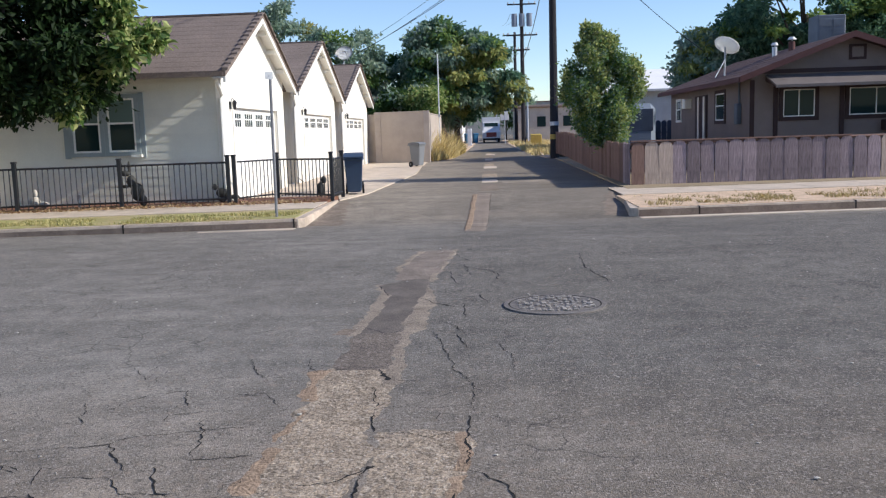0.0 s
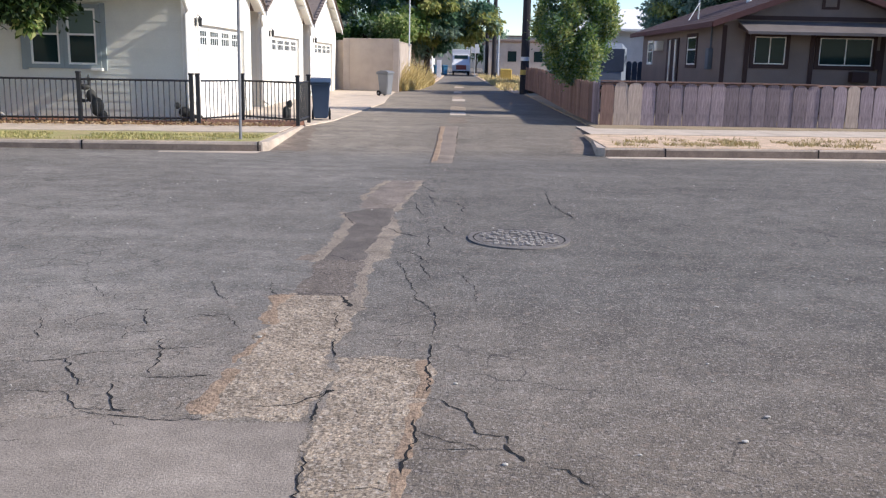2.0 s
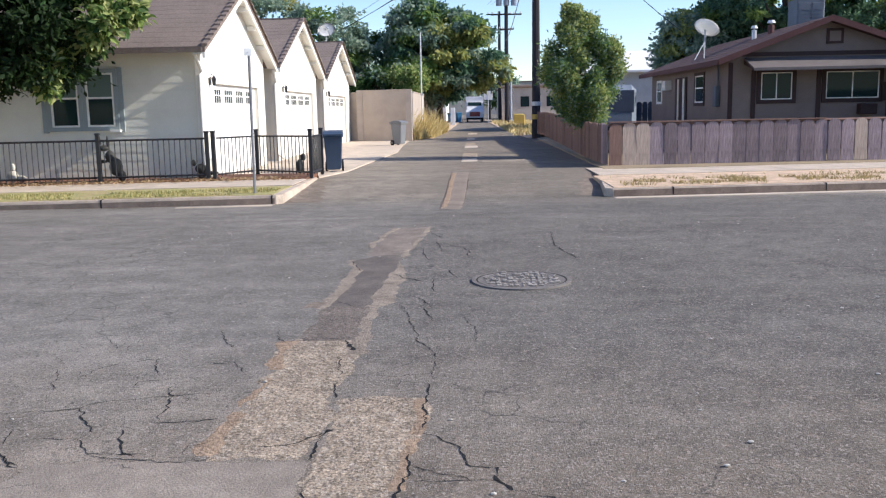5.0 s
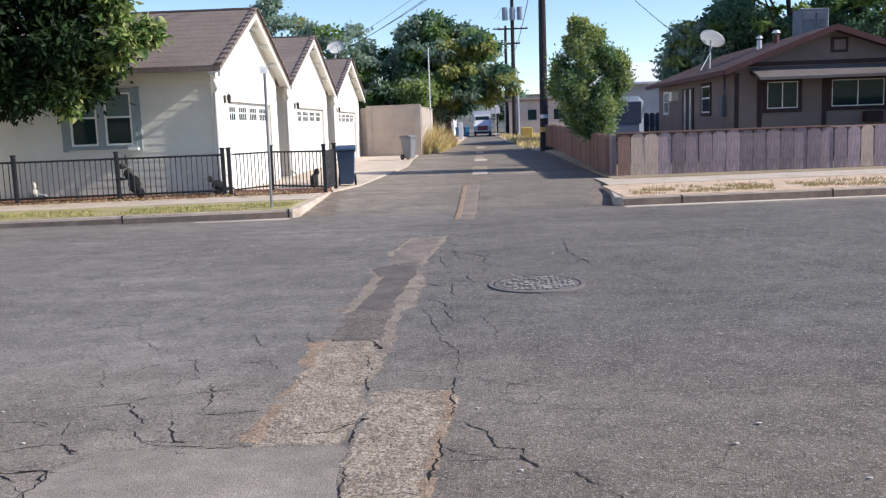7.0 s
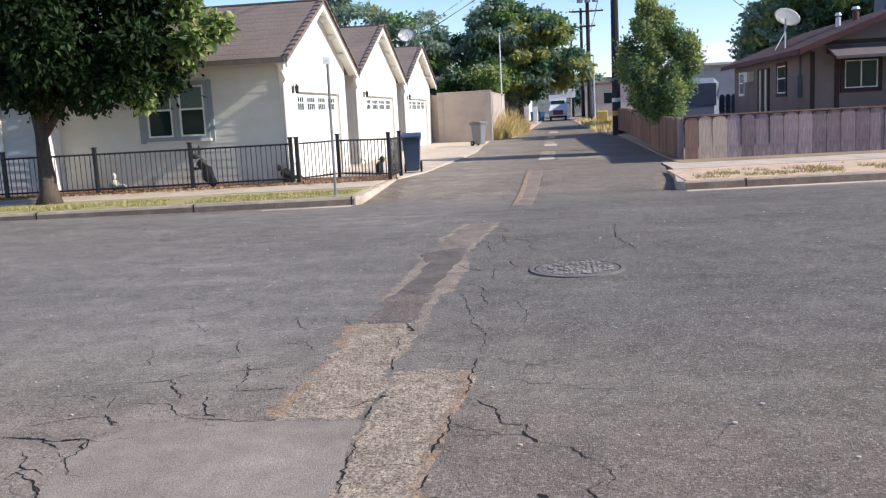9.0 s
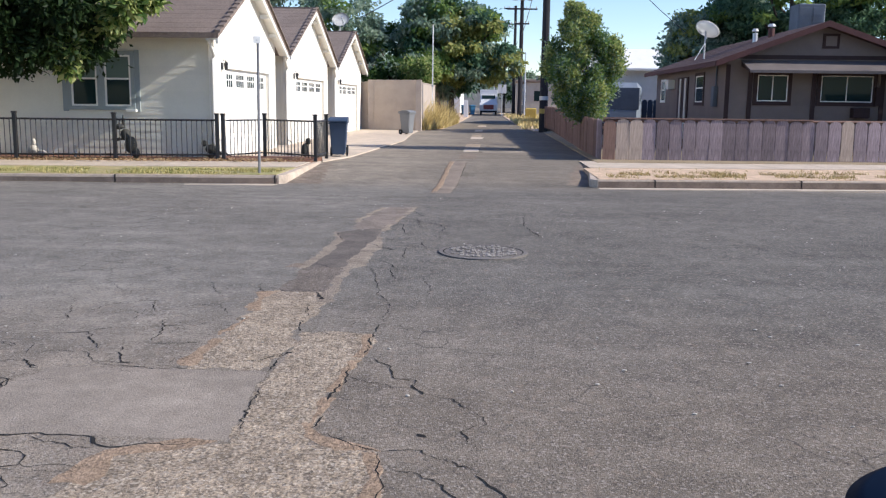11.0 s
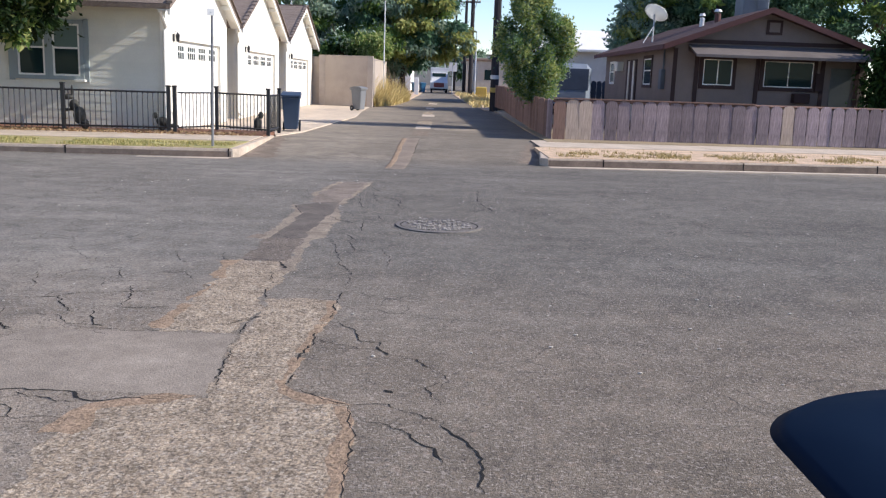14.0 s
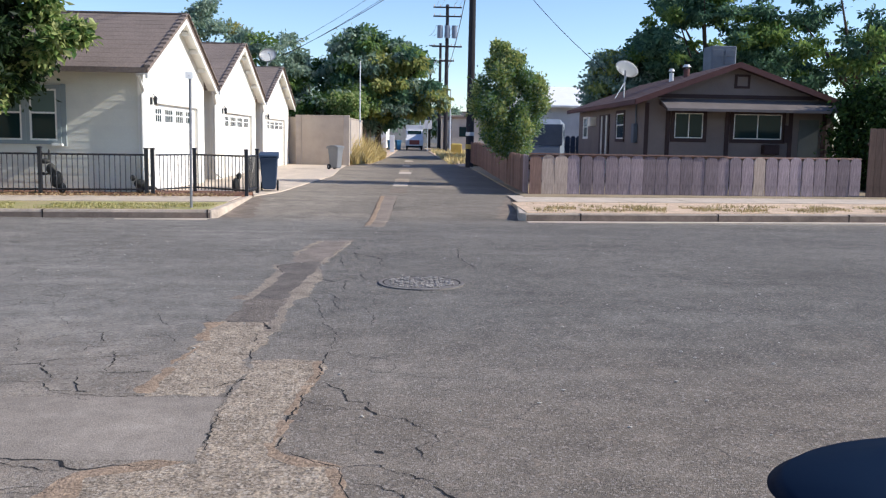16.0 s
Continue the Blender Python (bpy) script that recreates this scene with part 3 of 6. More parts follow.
def crack(points, width=0.012, wander=0.012, seed=0):
    """A crack that runs through some places of the road, with a jagged course and an uneven width."""
    rnd = random.Random(seed)
    pts = [Vector((*p, 0)) for p in points]
    bm = bmesh.new()
    total = sum((b - a).length for a, b in zip(pts, pts[1:]))
    run, last = 0.0, None
    for a, b in zip(pts, pts[1:]):
        d = b - a
        side = Vector((-d.y, d.x, 0)).normalized()
        n = max(2, int(d.length / (0.03 if a.y < 6 else 0.06)))
        for i in range(n + 1 if b == pts[-1] else n):
            f = (run + d.length * i / n) / total
            p = a + d * (i / n) + side * (wander * (1.6 * noise.noise((f * total * 7 + seed, 0.3, seed)) + rnd.uniform(-1.1, 1.1)))
            w = width * rnd.uniform(0.45, 1.3) * (0.36 + 1.15 * abs(noise.noise((f * total * 9 + seed, 4.2, seed)))) * min(1.0, 0.25 + 6 * f, 0.25 + 6 * (1 - f))
            z = street_z(p.x, p.y) + 0.003
            pair = [bm.verts.new((p.x - side.x * w / 2, p.y - side.y * w / 2, z)), bm.verts.new((p.x + side.x * w / 2, p.y + side.y * w / 2, z))]
            if last:
                bm.faces.new((last[0], last[1], pair[1], pair[0]))
            last = pair
        run += d.length
    bmesh.ops.recalc_face_normals(bm, faces=bm.faces[:])
    return bm


def cracks(width, label, *lines):
    for line in lines:
        solid("road_crack", crack(line, width * 1.65, seed=len(bpy.data.meshes) % 97), CRACK, label, "crack")


WANDER = "dark wandering crack in the asphalt"
cracks(0.0085, WANDER, [(-0.11, 3.18), (-0.01, 3.08), (0.06, 3.01), (0.09, 2.84), (0.12, 2.74), (0.22, 2.74), (0.22, 2.64)], [(0.3, 2.5), (0.36, 2.47), (0.44, 2.42), (0.48, 2.36), (0.55, 2.27)])
cracks(0.014, WANDER, [(0.22, 2.66), (0.27, 2.56), (0.3, 2.5)])
cracks(0.0055, WANDER, [(-0.15, 2.76), (-0.06, 2.71), (0.03, 2.65), (0.12, 2.6)], [(-0.15, 2.58), (0.0, 2.6), (0.11, 2.6), (0.25, 2.59)], [(0.55, 2.27), (0.63, 2.1), (0.6, 1.98)], [(0.59, 2.05), (0.52, 1.97), (0.53, 1.85), (0.57, 1.8), (0.58, 1.73)])
cracks(0.011, "dark seam beside the trench patch", [(-0.12, 3.23), (-0.13, 3.6), (-0.12, 3.88), (-0.13, 3.98)], [(-0.17, 2.9), (-0.18, 2.56), (-0.22, 2.36)], [(-0.2, 2.12), (-0.21, 1.95)])
cracks(0.0075, WANDER, [(-0.11, 4.1), (-0.1, 4.31), (-0.12, 4.64), (-0.17, 4.77), (-0.25, 4.95), (-0.28, 5.25), (-0.34, 5.59), (-0.45, 6.11), (-0.53, 6.14)],
       [(-0.45, 6.53), (-0.29, 6.34), (-0.21, 6.07), (-0.06, 6.05), (0.06, 6.0)], [(-0.25, 6.01), (-0.23, 5.78), (-0.15, 5.52)], [(0.05, 5.68), (0.1, 5.49), (0.16, 5.21), (0.15, 4.91)])
cracks(0.011, WANDER, [(-0.7, 7.64), (-0.51, 7.31), (-0.32, 7.11)], [(-0.32, 7.93), (-0.24, 7.91)], [(-0.24, 7.26), (-0.21, 6.62)], [(-0.43, 9.17), (-0.36, 8.51), (-0.3, 8.34)], [(-0.43, 10.76), (-0.3, 10.25), (-0.21, 10.01)],
       [(-0.31, 9.76), (-0.23, 9.33), (-0.2, 8.84)], [(-0.15, 9.25), (-0.02, 9.27), (0.1, 8.96), (0.1, 8.47)], [(-0.1, 7.71), (-0.04, 7.37)], [(1.16, 10.51), (1.1, 9.3), (1.25, 8.15)])
cracks(0.0055, WANDER, [(-0.67, 4.15), (-0.5, 4.17), (-0.33, 4.12), (-0.11, 4.2)], [(-0.32, 4.07), (-0.3, 3.85)], [(-0.65, 4.73), (-0.37, 4.66)], [(-0.61, 3.7), (-0.46, 3.71), (-0.33, 3.63), (-0.17, 3.75)], [(-0.46, 2.19), (-0.29, 2.24), (-0.22, 2.21)])
cracks(0.01, "dark seam between the trench patches", [(-0.73, 4.57), (-0.67, 4.15)], [(-0.68, 4.04), (-0.64, 3.72)], [(-0.6, 3.24), (-0.63, 3.0), (-0.62, 2.83)], [(-0.59, 2.52), (-0.57, 2.13), (-0.54, 1.91)], [(-1.04, 6.26), (-1.0, 6.27), (-0.82, 6.07), (-0.71, 6.17)],
       [(-1.09, 5.0), (-0.9, 5.03), (-0.7, 5.05)], [(-0.9, 3.0), (-0.75, 3.04), (-0.62, 3.2)], [(-1.15, 8.28), (-1.02, 7.9), (-0.98, 7.7)])
cracks(0.03, "dark broken hole in the trench", [(-0.74, 5.0), (-0.7, 4.81), (-0.65, 4.73)], [(-0.62, 3.2), (-0.58, 3.24)], [(0.3, 1.92), (0.33, 1.87)])
cracks(0.008, WANDER, [(0.15, 1.7), (0.34, 1.72), (0.36, 1.67), (0.48, 1.6), (0.5, 1.55), (0.59, 1.53)], [(0.22, 1.49), (0.32, 1.48), (0.42, 1.38)], [(-0.18, 1.9), (-0.09, 1.86), (0.04, 1.74), (0.15, 1.7)], [(0.16, 1.68), (0.17, 1.52), (0.19, 1.39), (0.2, 1.19), (0.2, 0.7)])
cracks(0.012, WANDER, [(0.59, 1.53), (0.62, 1.41), (0.67, 1.35), (0.69, 1.28), (0.75, 1.18), (0.74, 0.8)], [(0.42, 1.38), (0.48, 1.26), (0.55, 1.21), (0.6, 1.05)])
cracks(0.013, "open joint below the smooth repair", [(-3.2, 1.8), (-2.4, 1.74), (-1.77, 1.76), (-1.6, 1.75), (-1.44, 1.78), (-1.22, 1.77), (-1.12, 1.69), (-1.06, 1.65), (-0.92, 1.7), (-0.79, 1.69), (-0.66, 1.77)])
cracks(0.0065, WANDER, [(-2.6, 3.5), (-2.33, 3.53), (-2.06, 3.57), (-2.02, 3.61), (-1.93, 3.7), (-1.77, 3.74), (-1.57, 3.8), (-1.43, 3.83), (-1.19, 3.88)], [(-2.87, 3.11), (-2.66, 3.13), (-2.48, 3.05)],
       [(-2.12, 3.1), (-1.97, 3.13), (-1.88, 3.13), (-1.8, 3.09), (-1.72, 2.97), (-1.69, 2.94), (-1.53, 2.93), (-1.42, 2.92)], [(-1.52, 3.35), (-1.4, 3.34), (-1.3, 3.39), (-1.17, 3.42)], [(-1.67, 2.9), (-1.49, 2.86), (-1.27, 2.83), (-1.1, 2.84)])
cracks(0.0105, WANDER, [(-2.02, 3.61), (-1.95, 3.47), (-1.83, 3.27), (-1.78, 3.2)], [(-1.67, 3.25), (-1.59, 3.07), (-1.52, 2.95), (-1.46, 2.89)], [(-1.51, 3.38), (-1.55, 3.59), (-1.56, 3.73), (-1.64, 3.97)], [(-2.13, 2.94), (-2.04, 2.84), (-1.95, 2.76)],
       [(-2.17, 2.56), (-2.02, 2.57), (-1.98, 2.4), (-2.0, 2.26)], [(-2.53, 2.6), (-2.28, 2.56), (-2.1, 2.44)], [(-2.15, 2.15), (-1.99, 2.02), (-1.88, 1.86)], [(-2.28, 2.4), (-2.13, 2.19), (-2.17, 2.06)])
cracks(0.007, WANDER, [(-2.28, 4.16), (-2.21, 4.38), (-2.14, 4.47), (-1.99, 4.55), (-1.85, 4.56)], [(-1.8, 4.23), (-1.89, 4.41), (-1.91, 4.53), (-1.89, 4.63)], [(-2.52, 3.9), (-2.42, 3.96), (-2.33, 3.92), (-2.36, 4.02), (-2.5, 4.36)],
       [(-2.5, 5.16), (-2.39, 4.98), (-2.29, 4.84)], [(-1.76, 5.41), (-1.65, 5.16), (-1.59, 4.98), (-1.51, 4.84), (-1.31, 4.83)], [(-1.47, 4.5), (-1.4, 4.47), (-1.32, 4.31), (-1.26, 4.22)], [(-1.62, 4.37), (-1.57, 4.46), (-1.43, 4.45)],
       [(-2.07, 6.24), (-1.84, 6.22), (-1.69, 6.35)], [(-1.29, 5.32), (-1.25, 5.13), (-1.18, 4.94)], [(-1.86, 3.95), (-1.87, 4.06), (-1.65, 4.15)], [(-2.48, 3.31), (-2.32, 3.23)])
cracks(0.006, WANDER, [(-1.9, 1.58), (-1.68, 1.58), (-1.52, 1.59), (-1.4, 1.55), (-1.33, 1.42), (-1.19, 1.43), (-1.08, 1.41)], [(-1.49, 1.75), (-1.31, 1.66), (-1.12, 1.62)])
cracks(0.009, WANDER, [(-1.98, 2.01), (-1.9, 1.93), (-1.84, 1.77), (-1.71, 1.61), (-1.67, 1.58)], [(-2.42, 2.6), (-2.3, 2.58), (-2.19, 2.55), (-2.02, 2.57), (-1.97, 2.4)])
cracks(0.006, WANDER, [(-2.18, 2.2), (-2.08, 2.17), (-1.99, 2.11)], [(-1.8, 1.57), (-1.67, 1.58), (-1.52, 1.55), (-1.44, 1.6)], [(-2.73, 3.25), (-2.44, 3.28), (-2.31, 3.18)], [(-2.15, 3.06), (-2.24, 3.28)], [(-2.52, 2.77), (-2.38, 2.83), (-2.21, 2.92), (-2.09, 2.9), (-1.96, 2.77)], [(-1.63, 1.42), (-1.53, 1.45), (-1.48, 1.38), (-1.34, 1.42)], [(-2.08, 2.39), (-1.97, 2.26), (-1.88, 2.11)], [(-1.39, 1.31), (-1.34, 1.29), (-1.3, 1.23), (-1.3, 1.18)], [(-1.48, 1.14), (-1.42, 1.14)])
cracks(0.03, "dirt line along the gutter", [(-9.5, 15.0), (-7.0, 15.12), (-4.2, 15.25)], [(0.11, 21.4), (0.05, 18), (-0.03, 14.0)])

# crazed areas: wandering lines across and along, broken at random
rnd = random.Random(77)
for x0, x1, y0, y1, dx, dy in ((-3.7, -1.2, 2.9, 5.2, 0.24, 0.2), (-0.5, 0.15, 5.6, 10.5, 0.3, 0.6), (-3.4, -2.0, 1.9, 2.9, 0.26, 0.2), (-2.9, -1.25, 0.2, 1.7, 0.45, 0.4)):
    for i in range(int((x1 - x0) / dx) + 1):
        for j in range(int((y1 - y0) / dy) + 1):
            p = (x0 + dx * i + rnd.uniform(-0.1, 0.1), y0 + dy * j + rnd.uniform(-0.09, 0.09))
            if rnd.random() < 0.36:
                q = (p[0] + dx * rnd.uniform(0.8, 1.3), p[1] + rnd.uniform(-0.1, 0.1))
                solid("road_crack", crack((p, q), rnd.uniform(0.003, 0.0055), 0.028, seed=200 + i * 37 + j), CRACK, "fine crack in the crazed asphalt", "crack")
            if rnd.random() < 0.3:
                q = (p[0] + rnd.uniform(-0.12, 0.16), p[1] + dy * rnd.uniform(0.8, 1.2))
                solid("road_crack", crack((p, q), rnd.uniform(0.003, 0.006), 0.028, seed=900 + i * 37 + j), CRACK, "fine crack in the crazed asphalt", "crack")

# loose pebbles and scraps on the street
bm = bmesh.new()
rnd = random.Random(5)
for i in range(230):
    x, y = rnd.uniform(-4, 5), rnd.uniform(0.5, 13)
    r = rnd.choice((0.004, 0.006, 0.008, 0.011))
    bmesh.ops.create_icosphere(bm, subdivisions=1, radius=r, matrix=Matrix.Translation((x, y, street_z(x, y) + r * 0.4)) @ Matrix.Diagonal((1.3, 1, 0.6, 1)))
for x, y in ((1.74, 4.9), (-0.6, 8.35), (-1.1, 4.03), (2.75, 5.86), (2.98, 5.79), (1.43, 3.01), (2.84, 4.18), (2.21, 3.23), (1.24, 2.73), (3.05, 3.72)):
    bmesh.ops.create_icosphere(bm, subdivisions=1, radius=0.012, matrix=Matrix.Translation((x, y, 0.008)) @ Matrix.Diagonal((1.4, 1, 0.5, 1)))
solid("gravel", bm, STONE_PALE, "loose pale pebbles scattered on the asphalt", "gravel", kind="stuff")

# ---- kerbs, pavements, yards ----
def band(x0, x1, off0, off1, z0, z1, n=24):
    """A strip along the kerb line, from off0 to off1 behind it."""
    bm = bmesh.new()
    pts = [x0 + (x1 - x0) * i / n for i in range(n + 1)]
    poly = [(x, kerb_y(x) + off0) for x in pts] + [(x, kerb_y(x) + off1) for x in reversed(pts)]
    return prism(poly, z0, z1)


LEFT_END, RIGHT_END = -3.42, 2.75
ZL, ZR = 0.045, 0.0                       # kerb tops
solid("kerb_left", prism([(-60, kerb_y(-60)), (LEFT_END - 0.1, kerb_y(LEFT_END - 0.1)), (LEFT_END, kerb_y(LEFT_END) + 0.12), (-3.5, 20.2), (-3.64, 20.2), (-3.64, kerb_y(-3.64) + 0.16), (-60, kerb_y(-60) + 0.15)], -0.4, ZL, bevel=0.02), KERB, "worn concrete kerb along the grass verge", "kerb")
solid("kerb_right", prism([(60, kerb_y(60)), (RIGHT_END + 0.15, kerb_y(RIGHT_END + 0.15)), (RIGHT_END, kerb_y(RIGHT_END) + 0.15), (3.3, 21.9), (3.46, 21.9), (2.95, kerb_y(2.95) + 0.17), (60, kerb_y(60) + 0.15)], -0.4, lambda x, y: ZR + 0.02 * max(0, min(1, (y - 17) / 4)), bevel=0.02), KERB, "worn concrete kerb along the bare verge", "kerb")
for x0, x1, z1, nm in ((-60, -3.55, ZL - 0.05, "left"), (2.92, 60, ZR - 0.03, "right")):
    solid("kerb_face_" + nm, prism([(x0, kerb_y(x0) - 0.006), (x1, kerb_y(x1) - 0.006), (x1, kerb_y(x1) + 0.05), (x0, kerb_y(x0) + 0.05)], -0.42, z1), KERB_FACE, "darker brown face of the kerb", "kerb")
    solid("gutter_" + nm, prism([(x0, kerb_y(x0) - 0.42), (x1, kerb_y(x1) - 0.42), (x1, kerb_y(x1) + 0.02), (x0, kerb_y(x0) + 0.02)], -0.5, lambda x, y: street_z(x, y) + 0.006), CONCRETE, "pale concrete gutter strip", "gutter")
rnd = random.Random(3)
for i in range(18):
    x = -3.6 - 3.1 * i if i < 9 else 4.1 + 3.1 * (i - 9)
    z = ZL if i < 9 else ZR
    solid("kerb_joint", prism([(x - 0.012, kerb_y(x) - 0.01), (x + 0.012, kerb_y(x) - 0.01), (x + 0.012, kerb_y(x) + 0.14), (x - 0.012, kerb_y(x) + 0.14)], -0.4, z + 0.002), CRACK, "dark joint across the kerb", "joint")
solid("verge_left", band(-60, -3.62, 0.14, 2.1, -0.4, ZL + 0.01), LAWN, "thin patchy lawn strip between kerb and pavement", "verge")
solid("verge_right", band(2.95, 60, 0.14, 3.2, -0.4, ZR + 0.015), VERGE_DRY, "bare sandy verge with dry grass", "verge")


def flag_row(name, x0, x1, off0, off1, z, step, label):
    """A pavement of concrete flags with joints."""
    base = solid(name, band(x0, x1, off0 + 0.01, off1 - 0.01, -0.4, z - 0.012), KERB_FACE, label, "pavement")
    x = x0
    while x < x1 - 0.1:
        e = min(x + step, x1)
        a, b = x + 0.006, e - 0.006
        part("flag", prism([(a, kerb_y(a) + off0), (b, kerb_y(b) + off0), (b, kerb_y(b) + off1), (a, kerb_y(a) + off1)], z - 0.08, z + 0.002 * math.sin(x * 5)), CONCRETE, base)
        x = e
    return base


flag_row("pavement_left", -30, -3.62, 2.1, 3.8, 0.07, 1.5, "pale concrete pavement flags")
flag_row("pavement_right", 3.1, 32, 3.2, 5.6, 0.03, 1.5, "sunlit concrete pavement flags")
solid("bed_left", prism([(-30, kerb_y(-30) + 3.8), (-3.62, kerb_y(-3.62) + 3.8), (-3.62, 20.95), (-6.05, 20.95), (-30, 24)], -0.4, 0.1), MULCH, "reddish bark mulch bed behind the iron fence", "flower bed")
solid("driveway", prism([(-3.62, 20.95), (-3.5, 20.4), (-3.1, 22.5), (-2.9, 27), (-2.6, 33), (-2.9, 40), (-3.0, 46.2), (-12, 48), (-12, 20.95)], -0.4, 0.03), CONCRETE, "pale concrete apron before the garages", "driveway")
solid("yard_right", prism([(3.5, 21.5), (40, 25.9), (60, 60), (3.7, 60)], -0.4, 0.04), EARTH, "dry earth yard behind the wooden fence", "yard")
solid("alley_verge_left", prism([(-3.0, 46.2), (-1.9, 50), (-1.5, 62), (-1.2, 90), (-1.0, 130), (-30, 130), (-30, 46.2)], -0.4, 0.05), VERGE_DRY, "dry weedy strip beside the alley", "verge")
solid("alley_verge_right", prism([(3.2, 47), (3.0, 56), (2.6, 70), (2.4, 130), (30, 130), (30, 47)], -0.4, 0.04), VERGE_DRY, "sunlit dry strip beside the alley", "verge")

# ---- manhole ----
mh = thing("manhole_cover", "round cast iron manhole cover worn into the asphalt", "manhole cover", (0.59, 7.1, 0.0))
bm = bmesh.new()
bmesh.ops.create_cone(bm, cap_ends=True, segments=48, radius1=0.41, radius2=0.405, depth=0.03, matrix=Matrix.Translation((0, 0, -0.002)))
part("cover", bm, CASTING, mh)
bm = bmesh.new()
for r0, r1 in ((0.42, 0.46),):
    ring = [[bm.verts.new((r * math.cos(a), r * math.sin(a), z)) for r, z in ((r0, -0.01), (r0, 0.016), (r1, 0.014), (r1, -0.01))] for a in (2 * math.pi * k / 48 for k in range(48))]
    for k in range(48):
        for j in range(3):
            bm.faces.new((ring[k][j], ring[k][j + 1], ring[(k + 1) % 48][j + 1], ring[(k + 1) % 48][j]))
part("rim", bm, CASTING, mh, smooth=False)
bm = bmesh.new()
rnd = random.Random(8)
for i in range(-7, 8):
    for j in range(-7, 8):
        if i * i + j * j < 46 and rnd.random() < 0.8:
            u, w, a = i * 0.053 + rnd.uniform(-0.012, 0.012), j * 0.053 + rnd.uniform(-0.012, 0.012), rnd.uniform(0.008, 0.026)
            c = rnd.uniform(0.008, 0.02)
            box(u - a, u + a, w - c, w + c, 0.012, 0.019 + 0.012 * rnd.random(), bm=bm, bevel=0.004)
tagged(part("tread_studs", bm, CASTING_PALE, mh), kind="stuff")
bm = bmesh.new()
ring = [[bm.verts.new((r * math.cos(a), r * math.sin(a), 0.013)) for r in (0.405, 0.42)] for a in (2 * math.pi * k / 48 for k in range(48))]
for k in range(48):
    bm.faces.new((ring[k][0], ring[k][1], ring[(k + 1) % 48][1], ring[(k + 1) % 48][0]))
part("gap", bm, CRACK, mh)


# ---- windows ----
def window(parent, at, rz, w, h, frame_mat, trim_mat, mode="sash", trim=0.1, frame=0.045, upper=None):
    """A window in local x (width) and z, facing local -y, set proud of its wall."""
    win = new("window")
    win.parent, win.matrix_local = parent, pose(*at, 0, 0, rz)
    bm = box(-w / 2 - trim, w / 2 + trim, -0.03, 0.02, h, h + trim)
    box(-w / 2 - trim, -w / 2, -0.03, 0.02, 0, h, bm=bm), box(w / 2, w / 2 + trim, -0.03, 0.02, 0, h, bm=bm)
    box(-w / 2 - trim, w / 2 + trim, -0.035, 0.02, -trim, 0, bm=bm)
    part("casing", bm, trim_mat, win)
    bm = box(-w / 2, w / 2, -0.02, 0.02, 0, frame)
    box(-w / 2, w / 2, -0.02, 0.02, h - frame, h, bm=bm)
    box(-w / 2, -w / 2 + frame, -0.02, 0.02, frame, h - frame, bm=bm), box(w / 2 - frame, w / 2, -0.02, 0.02, frame, h - frame, bm=bm)
    if mode == "sash":
        box(-w / 2 + frame, w / 2 - frame, -0.018, 0.02, h * 0.52, h * 0.52 + frame, bm=bm)
        panes = ((-w / 2 + frame, w / 2 - frame, frame, h * 0.52), (-w / 2 + frame, w / 2 - frame, h * 0.52 + frame, h - frame))
    else:
        box(-frame / 2, frame / 2, -0.018, 0.02, frame, h - frame, bm=bm)
        panes = ((-w / 2 + frame, -frame / 2, frame, h - frame), (frame / 2, w / 2 - frame, frame, h - frame))
    part("frame", bm, frame_mat, win)
    for k, (x0, x1, z0, z1) in enumerate(panes):
        part("pane", box(x0, x1, -0.004, 0.008, z0, z1), upper if upper and k else GLASS, win)
    return win


# ---- garages ----
FX, EAVE = -6.12, 3.09       # front plane and eave height


def roof_slab(y_a, z_a, y_b, z_b, x0, x1, thick=0.12):
    return slab_yz([(y_a, z_a), (y_b, z_b), (y_b, z_b - thick), (y_a, z_a - thick)], x0, x1)


